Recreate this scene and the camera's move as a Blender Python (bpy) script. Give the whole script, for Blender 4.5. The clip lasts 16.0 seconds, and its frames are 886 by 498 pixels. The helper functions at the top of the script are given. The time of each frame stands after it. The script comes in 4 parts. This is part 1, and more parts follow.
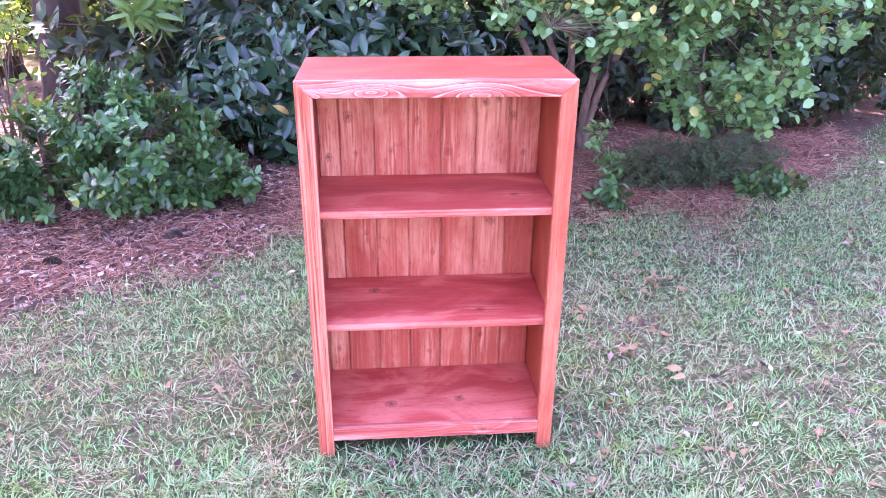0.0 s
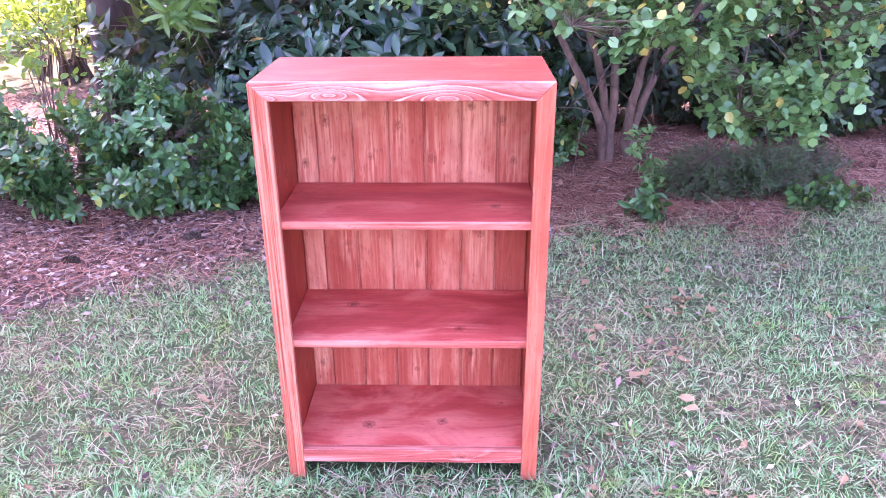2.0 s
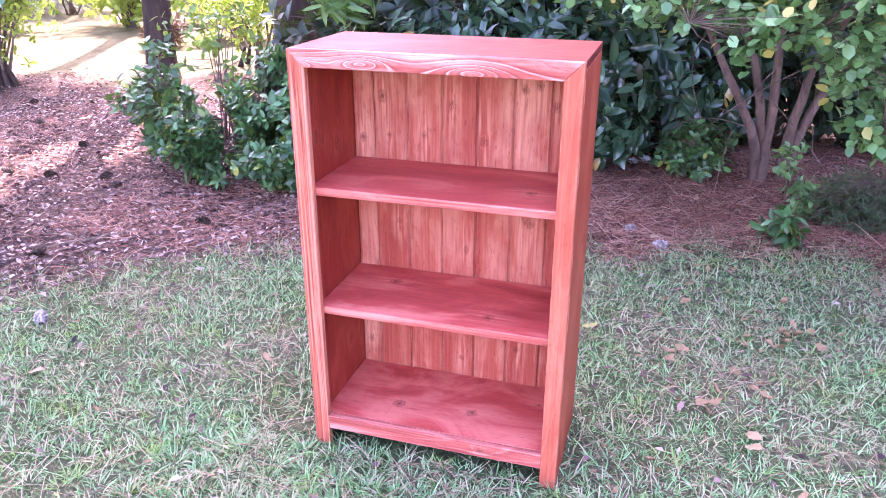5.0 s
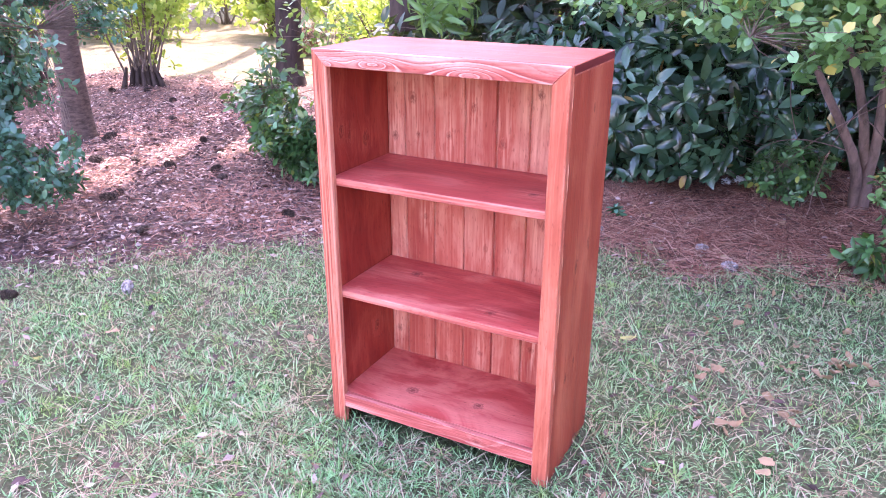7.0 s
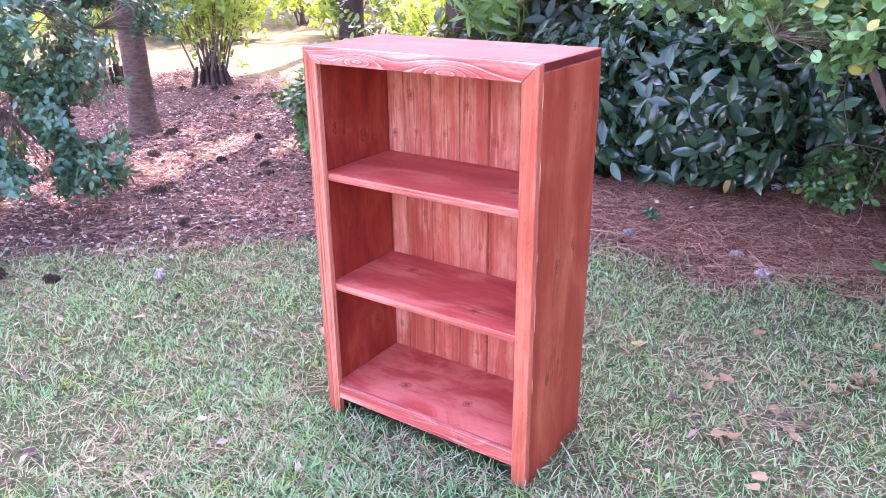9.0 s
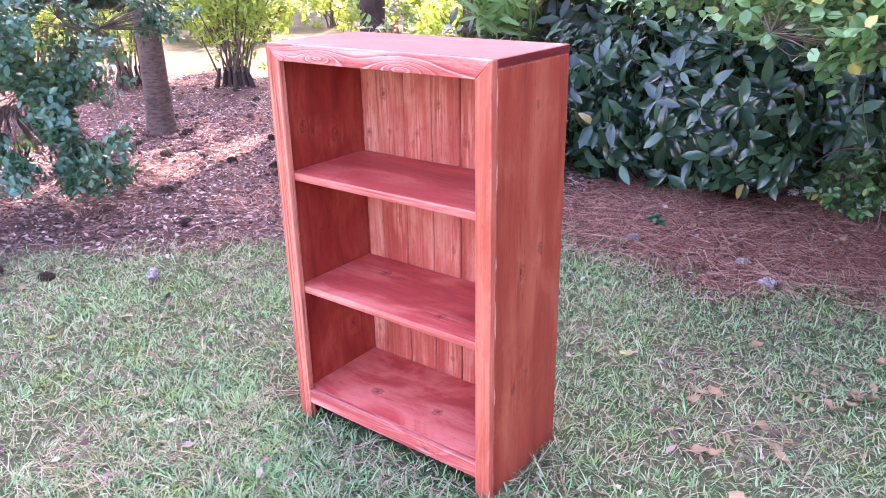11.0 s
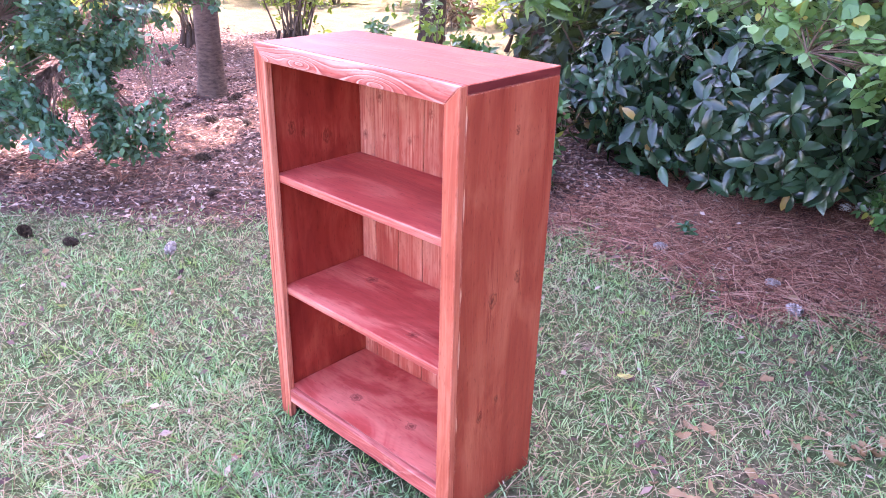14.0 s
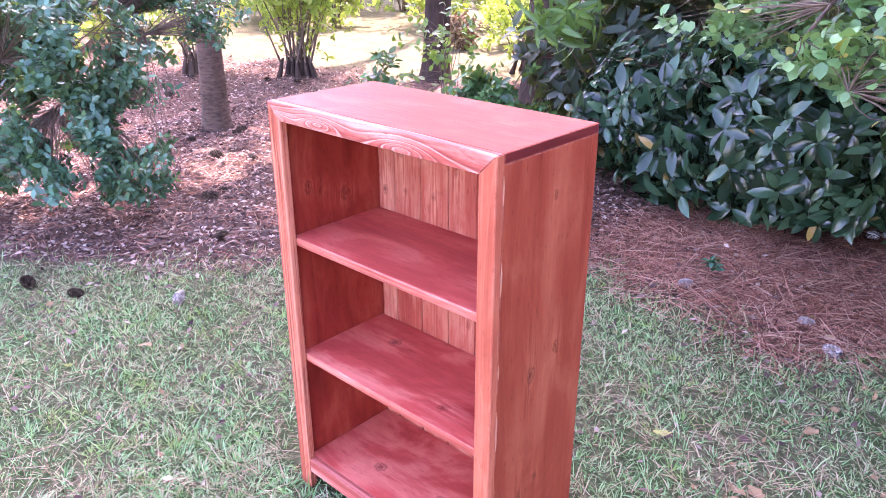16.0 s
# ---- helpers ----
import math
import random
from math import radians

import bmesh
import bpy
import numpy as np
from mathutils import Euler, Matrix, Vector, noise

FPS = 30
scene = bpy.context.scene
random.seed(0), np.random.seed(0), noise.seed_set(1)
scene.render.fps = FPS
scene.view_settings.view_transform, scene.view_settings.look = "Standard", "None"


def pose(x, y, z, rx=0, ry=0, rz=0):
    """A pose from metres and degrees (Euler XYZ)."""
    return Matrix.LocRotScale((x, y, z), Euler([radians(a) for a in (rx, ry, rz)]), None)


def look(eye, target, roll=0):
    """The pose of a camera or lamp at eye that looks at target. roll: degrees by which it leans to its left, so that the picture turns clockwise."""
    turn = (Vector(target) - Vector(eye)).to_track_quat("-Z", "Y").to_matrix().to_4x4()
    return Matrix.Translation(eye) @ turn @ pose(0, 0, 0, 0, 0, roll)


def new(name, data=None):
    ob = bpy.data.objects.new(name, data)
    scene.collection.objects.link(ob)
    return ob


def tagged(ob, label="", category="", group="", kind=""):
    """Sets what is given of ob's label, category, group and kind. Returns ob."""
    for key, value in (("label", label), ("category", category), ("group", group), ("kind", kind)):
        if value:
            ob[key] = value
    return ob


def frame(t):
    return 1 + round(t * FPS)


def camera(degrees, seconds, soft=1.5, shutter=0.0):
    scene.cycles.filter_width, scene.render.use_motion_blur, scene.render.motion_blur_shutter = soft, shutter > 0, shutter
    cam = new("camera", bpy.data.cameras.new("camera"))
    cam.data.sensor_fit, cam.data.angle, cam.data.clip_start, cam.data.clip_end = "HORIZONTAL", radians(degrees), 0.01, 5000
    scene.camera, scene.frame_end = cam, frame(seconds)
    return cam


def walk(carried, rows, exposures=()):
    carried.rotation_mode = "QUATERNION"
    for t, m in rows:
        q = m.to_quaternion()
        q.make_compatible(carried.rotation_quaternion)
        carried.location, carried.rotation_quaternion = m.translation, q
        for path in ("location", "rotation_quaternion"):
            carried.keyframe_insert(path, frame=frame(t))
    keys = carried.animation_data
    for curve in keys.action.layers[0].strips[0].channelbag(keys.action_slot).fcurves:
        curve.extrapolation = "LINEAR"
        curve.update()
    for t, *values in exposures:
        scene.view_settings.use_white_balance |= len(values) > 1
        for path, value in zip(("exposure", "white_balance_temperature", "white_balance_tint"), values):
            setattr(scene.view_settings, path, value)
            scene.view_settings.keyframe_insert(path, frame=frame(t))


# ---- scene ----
cam = camera(61.2, 16.0, 0.95)
PATH = [
    (0, (-0.425, -1.6, 1.31), (-0.276, 0.221, 0.495), 0.5),
    (0.5, (-0.364, -1.565, 1.302), (-0.283, 0.257, 0.48), 0.8),
    (1, (-0.294, -1.533, 1.298), (-0.277, 0.284, 0.462), 0.7),
    (1.5, (-0.239, -1.51, 1.3), (-0.252, 0.316, 0.484), 0.0),
    (2, (-0.187, -1.477, 1.285), (-0.236, 0.351, 0.474), -0.5),
    (2.5, (-0.091, -1.432, 1.283), (-0.316, 0.379, 0.465), 0.1),
    (3, (-0.017, -1.394, 1.282), (-0.362, 0.396, 0.458), -0.1),
    (3.2, (0.006, -1.38, 1.287), (-0.373, 0.401, 0.46), -0.1),
    (5.3, (0.191, -1.43, 1.202), (-0.399, 0.316, 0.427), -0.2),
    (5.5, (0.215, -1.442, 1.2), (-0.414, 0.289, 0.422), -0.4),
    (6, (0.274, -1.468, 1.191), (-0.396, 0.246, 0.408), -0.7),
    (6.5, (0.356, -1.441, 1.193), (-0.422, 0.241, 0.441), -0.5),
    (7, (0.461, -1.393, 1.197), (-0.407, 0.247, 0.452), 0.0),
    (7.5, (0.53, -1.354, 1.2), (-0.387, 0.267, 0.471), -0.3),
    (8, (0.572, -1.327, 1.195), (-0.392, 0.264, 0.46), -0.5),
    (8.5, (0.618, -1.306, 1.192), (-0.385, 0.258, 0.45), -0.2),
    (9, (0.655, -1.293, 1.19), (-0.39, 0.242, 0.449), -0.7),
    (9.2, (0.661, -1.287, 1.187), (-0.39, 0.24, 0.436), -0.7),
    (11.3, (0.771, -1.131, 1.166), (-0.376, 0.335, 0.435), -0.8),
    (11.5, (0.778, -1.116, 1.166), (-0.383, 0.336, 0.427), -0.6),
    (12, (0.804, -1.082, 1.172), (-0.356, 0.357, 0.409), -0.0),
    (12.5, (0.82, -1.066, 1.186), (-0.366, 0.338, 0.397), 0.0),
    (13, (0.824, -1.059, 1.202), (-0.316, 0.377, 0.402), 0.2),
    (13.5, (0.834, -1.012, 1.232), (-0.325, 0.399, 0.417), 1.2),
    (14, (0.843, -0.952, 1.258), (-0.39, 0.391, 0.437), 1.3),
    (14.5, (0.849, -0.918, 1.284), (-0.404, 0.394, 0.443), 1.4),
    (15, (0.844, -0.891, 1.291), (-0.446, 0.386, 0.451), 1.0),
    (15.5, (0.794, -0.884, 1.305), (-0.492, 0.416, 0.496), 0.6),
    (16, (0.707, -0.887, 1.314), (-0.544, 0.462, 0.528), -0.1),
]
walk(cam, [(t, look(eye, target, roll)) for t, eye, target, roll in PATH], [(0, 4.06, 6220, 59.5), (3, 4.06, 6220, 60), (6, 3.96, 6280, 52), (9, 3.88, 6450, 50), (12.5, 3.87, 6480, 50), (16, 3.89, 6480, 50.5)])

# ---- sky, sun ----
SUN_TO = Vector((-0.35, 0.75, 1.0)).normalized()
world = bpy.data.worlds.new("world")
scene.world = world
world.use_nodes = True
wn = world.node_tree
sky = wn.nodes.new("ShaderNodeTexSky")
sky.sky_type = "NISHITA"
sky.sun_disc = False
sky.sun_elevation = math.asin(SUN_TO.z)
sky.sun_rotation = math.atan2(SUN_TO.x, SUN_TO.y)
sky.air_density, sky.dust_density = 1.0, 2.0
wn.links.new(sky.outputs["Color"], wn.nodes["Background"].inputs["Color"])
wn.nodes["Background"].inputs["Strength"].default_value = 0.15
sun_data = bpy.data.lights.new("sun", "SUN")
sun_data.energy, sun_data.angle, sun_data.color = 2.1, radians(0.6), (1.0, 0.94, 0.84)
sun = new("sun", sun_data)
sun.matrix_world = look(SUN_TO * 30, (0, 0, 0))


# ---- materials ----
class Nodes:
    """Short hand for a node material."""

    def __init__(self, name):
        self.mat = bpy.data.materials.new(name)
        self.mat.use_nodes = True
        self.t = self.mat.node_tree
        self.bsdf = self.t.nodes["Principled BSDF"]

    def node(self, kind):
        return self.t.nodes.new("ShaderNode" + kind)

    def put(self, socket, value):
        if isinstance(value, bpy.types.NodeSocket):
            self.t.links.new(value, socket)
        elif isinstance(value, (tuple, list)) and len(value) == 3 and socket.type == "RGBA":
            socket.default_value = (*value, 1)
        else:
            socket.default_value = value

    def coords(self, kind="Object", scale=(1, 1, 1), shift=None):
        m = self.node("Mapping")
        self.put(m.inputs["Vector"], self.node("TexCoord").outputs[kind])
        m.inputs["Scale"].default_value = scale
        if shift is not None:
            self.put(m.inputs["Location"], shift)
        return m.outputs["Vector"]

    def noise(self, vec, scale, detail=4.0, rough=0.55, warp=0.0):
        n = self.node("TexNoise")
        self.put(n.inputs["Vector"], vec)
        for key, value in (("Scale", scale), ("Detail", detail), ("Roughness", rough), ("Distortion", warp)):
            n.inputs[key].default_value = value
        return n.outputs["Fac"]

    def ramp(self, fac, *stops):
        n = self.node("ValToRGB")
        self.put(n.inputs["Fac"], fac)
        els = n.color_ramp.elements
        while len(els) < len(stops):
            els.new(0.5)
        for el, (pos, col) in zip(els, stops):
            el.position = pos
            el.color = (*col, 1) if isinstance(col, tuple) else (col, col, col, 1)
        return n.outputs["Color"]

    def mix(self, fac, a, b, blend="MIX"):
        n = self.node("Mix")
        n.data_type, n.blend_type = "RGBA", blend
        self.put(n.inputs["Factor"], fac)
        cols = [s for s in n.inputs if s.type == "RGBA"]
        self.put(cols[0], a)
        self.put(cols[1], b)
        return [s for s in n.outputs if s.type == "RGBA"][0]

    def math(self, op, a, b=0.0):
        n = self.node("Math")
        n.operation = op
        self.put(n.inputs[0], a)
        self.put(n.inputs[1], b)
        return n.outputs[0]

    def bump(self, height, strength, distance):
        n = self.node("Bump")
        self.put(n.inputs["Height"], height)
        n.inputs["Strength"].default_value = strength
        n.inputs["Distance"].default_value = distance
        self.put(self.bsdf.inputs["Normal"], n.outputs["Normal"])

    def finish(self, colour, rough, spec=0.5):
        self.put(self.bsdf.inputs["Base Color"], colour)
        self.put(self.bsdf.inputs["Roughness"], rough)
        self.bsdf.inputs["Specular IOR Level"].default_value = spec
        return self.mat


def stained_wood(name, axis, dark, mid, light, rings=0.5, streak=0.5, knots=(), rough=0.45, figure=(0.09, 9.0, 11.0), blotches=0.0, flow=0.35, shine=0.12, loose=True, eyes=True, long=0.6, worn=0.5, bend=0.022, comb=0.0, vary=0.0, fan=(0.45, 1.0), fibres=0.3, knot=0.85):
    """Red-stained pine; axis is the board's long direction; knots are (x, y, z, radius); loose shifts the grain from board to board."""
    k = Nodes(name)
    shift = k.node("CombineXYZ")
    if loose:
        random_id = k.node("ObjectInfo").outputs["Random"]
        for n, s in enumerate((7.3, 5.1, 9.7)):
            k.put(shift.inputs[n], k.math("MULTIPLY", random_id, s))
    a = "xyz".index(axis)

    def drawn(f):
        return tuple(f if n == a else 1.0 for n in range(3))

    vec = k.coords("Object", drawn(0.09), shift.outputs[0])
    here = k.node("TexCoord").outputs["Object"]
    wave = k.node("TexNoise")
    wave.inputs["Scale"].default_value = 45.0
    mild = k.node("VectorMath")
    mild.operation = "MULTIPLY_ADD"
    k.put(mild.inputs[0], wave.outputs["Color"])
    mild.inputs[1].default_value = (bend, bend, bend)
    k.put(mild.inputs[2], here)
    back = k.node("VectorMath")
    back.operation = "SUBTRACT"
    k.put(back.inputs[0], mild.outputs[0])
    back.inputs[1].default_value = (bend / 2, bend / 2, bend / 2)
    bent = back.outputs[0]
    swell, eye, plume = None, None, None
    for x, y, z, rad in knots:
        sub = k.node("VectorMath")
        sub.operation = "SUBTRACT"
        k.put(sub.inputs[0], bent)
        sub.inputs[1].default_value = (x, y, z)
        mul = k.node("VectorMath")
        mul.operation = "MULTIPLY"
        k.put(mul.inputs[0], sub.outputs[0])
        mul.inputs[1].default_value = tuple((long if n == a else 1.0) / rad for n in range(3))
        ln = k.node("VectorMath")
        ln.operation = "LENGTH"
        k.put(ln.inputs[0], mul.outputs[0])
        d = ln.outputs["Value"]
        bump = k.math("DIVIDE", 1.0, k.math("ADD", 1.0, k.math("MULTIPLY", d, d)))
        swell = bump if swell is None else k.math("ADD", swell, bump)
        eye = d if eye is None else k.math("MINIMUM", eye, d)
        wide = k.node("VectorMath")
        wide.operation = "MULTIPLY"
        k.put(wide.inputs[0], sub.outputs[0])
        wide.inputs[1].default_value = tuple((fan[0] if n == a else fan[1]) / rad for n in range(3))
        reach = k.node("VectorMath")
        reach.operation = "LENGTH"
        k.put(reach.inputs[0], wide.outputs[0])
        plume = reach.outputs["Value"] if plume is None else k.math("MINIMUM", plume, reach.outputs["Value"])
    field = k.noise(k.coords("Object", drawn(figure[0]), shift.outputs[0]), figure[1], 1.5, 0.4, 0.35)
    if swell is not None:
        field = k.math("ADD", field, k.math("MULTIPLY", swell, flow))
    band = k.math("FRACT", k.math("MULTIPLY", field, figure[2]))
    line = k.ramp(band, (0.0, 0.0), (0.64, 0.0), (0.73, 1.0), (0.8, 0.85), (0.88, 0.0))
    groove = k.ramp(band, (0.3, 0.0), (0.52, 0.7), (0.62, 0.9), (0.68, 0.0), (0.92, 0.0), (0.97, 0.5))
    fine = k.noise(vec, 160.0, 3.0, 0.6)
    broad = k.noise(vec, 16.0, 4.0, 0.55, 0.2)
    blotch = k.noise(k.coords("Object", drawn(0.45), shift.outputs[0]), 9.0, 4.0, 0.6, 0.8)
    if swell is not None:
        blotch = k.math("ADD", blotch, k.math("MULTIPLY", swell, 0.12))
    tone = k.math("ADD", k.math("MULTIPLY", broad, streak), k.math("MULTIPLY", blotch, 1.0 - streak))
    col = k.ramp(tone, (0.32, dark), (0.5, mid), (0.7, light))
    if blotches:
        col = k.mix(k.math("MULTIPLY", k.ramp(blotch, (0.5, 0.0), (0.62, 1.0)), blotches), col, light)
    fibre = k.ramp(k.noise(vec, 60.0, 2.0, 0.5), (0.35, 0.15), (0.65, 1.0))
    col = k.mix(k.math("MULTIPLY", groove, rings * 0.75), col, tuple(c * 0.75 for c in dark))
    col = k.mix(k.math("MULTIPLY", k.math("MULTIPLY", line, fibre), rings), col, light)
    col = k.mix(k.math("MULTIPLY", k.ramp(fine, (0.45, 0.0), (0.7, 1.0)), fibres), col, dark)
    if eye is not None and eyes:
        # pale torn grain that runs out from each knot, then the knot itself
        torn = k.ramp(k.noise(k.coords("Object", drawn(0.05)), 120.0, 2.0, 0.5, 0.3), (0.44, 0.0), (0.58, 1.0))
        near = k.ramp(k.math("MULTIPLY", plume, 0.25), (0.12, 1.0), (0.75, 0.0))
        col = k.mix(k.math("MULTIPLY", k.math("MULTIPLY", near, torn), 0.8), col, light)
        wob = k.math("ADD", eye, k.math("MULTIPLY", k.noise(k.coords(), 90, 3), 0.6))
        spot = k.ramp(k.math("MULTIPLY", wob, 0.4), (0.0, 1.0), (0.27, 0.85), (0.36, 0.15), (0.44, 0.7), (0.56, 0.0))
        col = k.mix(k.math("MULTIPLY", spot, knot), col, (dark[0] * 0.36, dark[1] * 0.25, dark[2] * 0.22))
    if comb:
        # raised straight grain, dark in the hollows
        lines = k.noise(k.coords("Object", drawn(0.012), shift.outputs[0]), 130.0, 2.0, 0.5, 0.15)
        col = k.mix(k.math("MULTIPLY", k.ramp(lines, (0.52, 0.0), (0.57, 1.0), (0.64, 0.0)), comb), col, tuple(c * 0.55 for c in dark))
        col = k.mix(k.math("MULTIPLY", k.ramp(lines, (0.40, 1.0), (0.46, 0.0)), comb * 0.6), col, light)
    if vary:
        col = k.mix(k.math("MULTIPLY", k.node("ObjectInfo").outputs["Random"], vary), col, dark)
    # pale wear along the arrises
    soft = k.node("Bevel")
    soft.inputs["Radius"].default_value = 0.004
    dot = k.node("VectorMath")
    dot.operation = "DOT_PRODUCT"
    k.put(dot.inputs[0], soft.outputs["Normal"])
    k.put(dot.inputs[1], k.node("NewGeometry").outputs["Normal"])
    rub = k.ramp(dot.outputs["Value"], (0.80, 1.0), (0.97, 0.0))
    patchy = k.ramp(k.noise(k.coords("Object", drawn(0.25)), 70.0, 3.0, 0.6), (0.42, 0.0), (0.58, 1.0))
    col = k.mix(k.math("MULTIPLY", k.math("MULTIPLY", rub, patchy), worn), col, (0.72, 0.36, 0.27))
    speck = k.ramp(k.noise(k.coords("Object", drawn(0.2)), 230.0, 2.0, 0.6), (0.60, 0.0), (0.72, 0.45))
    col = k.mix(speck, col, tuple(c * 0.5 for c in dark))
    k.bump(k.math("ADD", k.math("MULTIPLY", line, 0.5), fine), 0.3, 0.0012)
    gloss = k.math("ADD", k.math("MULTIPLY", broad, 0.2), rough - 0.08)
    return k.finish(col, gloss, shine)


def leaf_material(name, tones, rough=0.4, glow=0.35, odd=None, patch=None):
    """Leaves: a tone for each leaf, soft mottling, light let through."""
    k = Nodes(name)
    isl = k.node("NewGeometry").outputs["Random Per Island"]
    stops = [(n / max(1, len(tones) - 1), c) for n, c in enumerate(tones)]
    col = k.ramp(isl, *stops)
    col = k.mix(k.math("MULTIPLY", k.noise(k.coords(), 60, 3), 0.35), col, tuple(c * 0.55 for c in tones[0]))
    if odd:
        hit = k.ramp(k.math("FRACT", k.math("MULTIPLY", isl, 57.3)), (0.0, 1.0), (odd[1], 1.0), (odd[1] + 0.01, 0.0))
        col = k.mix(hit, col, odd[0])
    if patch:
        dry = k.ramp(k.noise(k.coords(), 3.2, 4, 0.65), (0.5, 0.0), (0.66, 0.6))
        pick = k.ramp(k.math("FRACT", k.math("MULTIPLY", isl, 31.7)), (0.5, 1.0), (0.6, 0.15))
        col = k.mix(k.math("MULTIPLY", dry, pick), col, patch)
        tuft = k.ramp(k.noise(k.coords("Object", (1, 1, 0.2)), 8.5, 3, 0.5), (0.56, 0.0), (0.66, 0.7))
        col = k.mix(tuft, col, (0.20, 0.34, 0.06))
    k.finish(col, rough, 0.5)
    trans = k.node("BsdfTranslucent")
    k.put(trans.inputs["Color"], k.mix(0.5, col, (0.35, 0.5, 0.05), "MIX"))
    mixed = k.node("MixShader")
    mixed.inputs[0].default_value = glow
    k.t.links.new(k.bsdf.outputs[0], mixed.inputs[1])
    k.t.links.new(trans.outputs[0], mixed.inputs[2])
    k.t.links.new(mixed.outputs[0], k.t.nodes["Material Output"].inputs["Surface"])
    return k.mat


def dry_material(name, tones, rough=0.8):
    """Dead needles, leaves and chips: a tone for each piece."""
    k = Nodes(name)
    isl = k.node("NewGeometry").outputs["Random Per Island"]
    col = k.ramp(isl, *[(n / (len(tones) - 1), c) for n, c in enumerate(tones)])
    col = k.mix(k.math("MULTIPLY", k.noise(k.coords(), 90, 3), 0.4), col, tuple(c * 0.45 for c in tones[0]))
    return k.finish(col, rough, 0.25)


def bark_material(name, dark, light, stretch=0.25, depth=0.006):
    k = Nodes(name)
    vec = k.coords("Object", (1, 1, stretch))
    n1 = k.noise(vec, 22, 6, 0.65, 0.4)
    n2 = k.noise(k.coords(), 6, 4)
    col = k.ramp(k.math("ADD", k.math("MULTIPLY", n1, 0.7), k.math("MULTIPLY", n2, 0.3)), (0.33, dark), (0.66, light))
    k.bump(n1, 0.8, depth)
    return k.finish(col, 0.85, 0.2)


WOOD_FRAME_Z = stained_wood("stained_wood_upright", "z", (0.34, 0.062, 0.034), (0.49, 0.122, 0.068), (0.62, 0.225, 0.138), rings=0.2, streak=0.65, comb=0.22)
WOOD_FRAME_COMBED = stained_wood("stained_wood_ridged_upright", "z", (0.32, 0.055, 0.032), (0.49, 0.122, 0.07), (0.66, 0.27, 0.17), rings=0.25, streak=0.65, comb=0.8)
WOOD_EDGE = stained_wood("stained_wood_edge", "x", (0.30, 0.046, 0.034), (0.50, 0.115, 0.08), (0.66, 0.26, 0.185), rings=0.25, streak=0.7, comb=0.45, worn=0.5)
WOOD_RAIL = stained_wood("stained_wood_rail", "x", (0.24, 0.032, 0.026), (0.46, 0.10, 0.072), (0.76, 0.41, 0.32), rings=0.95, streak=0.7, figure=(0.05, 9.0, 8.0), knots=[(-0.597, 0, 0.957, 0.012), (-0.45, 0, 0.964, 0.013), (-0.215, 0, 0.957, 0.017)], flow=0.5, eyes=False, long=0.26, loose=False, bend=0.004, worn=0.35, comb=0.12)
WOOD_RAIL_LOW = stained_wood("stained_wood_low_rail", "x", (0.30, 0.045, 0.038), (0.54, 0.13, 0.095), (0.78, 0.38, 0.29), rings=0.35, streak=0.75, comb=0.5, worn=0.8, knots=[(-0.185, 0.004, 0.068, 0.006)])
# Same stain as the sides, raised to carry the stronger light on shelves.
SHELF_LIT_TONES = ((0.33, 0.034, 0.028), (0.54, 0.084, 0.063), (0.70, 0.195, 0.14))
WOOD_SHELF_LOW = stained_wood("stained_wood_low_shelf", "x", *SHELF_LIT_TONES, rings=0.1, streak=0.35, knots=[(-0.425, 0.105, 0.087, 0.016), (-0.235, 0.12, 0.087, 0.014), (-0.08, 0.2, 0.087, 0.007)], rough=0.4, fibres=0.12, long=0.95, knot=0.8, blotches=0.6)
WOOD_SHELF_MID = stained_wood("stained_wood_mid_shelf", "x", *SHELF_LIT_TONES, rings=0.1, streak=0.35, knots=[(-0.19, 0.08, 0.387, 0.013), (-0.46, 0.2, 0.387, 0.017)], rough=0.4, fibres=0.12, long=0.95, knot=0.8, blotches=0.6)
WOOD_SHELF_TOP = stained_wood("stained_wood_top_shelf", "x", *SHELF_LIT_TONES, rings=0.12, streak=0.5, knots=[(-0.11, 0.12, 0.684, 0.012)], rough=0.4, fibres=0.12, long=0.95, knot=0.8, blotches=0.25)
WOOD_TOP = stained_wood("stained_wood_top", "x", (0.23, 0.029, 0.018), (0.315, 0.05, 0.031), (0.42, 0.098, 0.058), rings=0.1, streak=0.55, knots=[(-0.2, 0.13, 0.988, 0.005)], rough=0.48, blotches=0.35, shine=0.15, fibres=0.15)
# Same stain as the shelves, lowered to carry the sides' weaker light.
SIDE_SHADED_TONES = ((0.175, 0.017, 0.012), (0.285, 0.036, 0.022), (0.39, 0.078, 0.045))
WOOD_SIDE_KNOTS = stained_wood("stained_wood_inner_panel", "z", *SIDE_SHADED_TONES, rings=0.15, streak=0.5, knots=[(-0.6, 0.075, 0.785, 0.012), (-0.6, 0.11, 0.765, 0.008), (-0.6, 0.18, 0.745, 0.013), (-0.6, 0.2, 0.2, 0.012)], blotches=0.3, fibres=0.1, fan=(1.0, 0.5), knot=0.8)
WOOD_SIDE = stained_wood("stained_wood_panel", "z", (0.21, 0.027, 0.015), (0.31, 0.052, 0.027), (0.43, 0.108, 0.056), rings=0.12, streak=0.65, knots=[(0, 0.12, 0.53, 0.013), (0, 0.2, 0.56, 0.01), (0, 0.095, 0.25, 0.01), (0, 0.15, 0.27, 0.007), (0, 0.17, 0.88, 0.006)], blotches=0.3, fibres=0.14, fan=(0.25, 1.0))
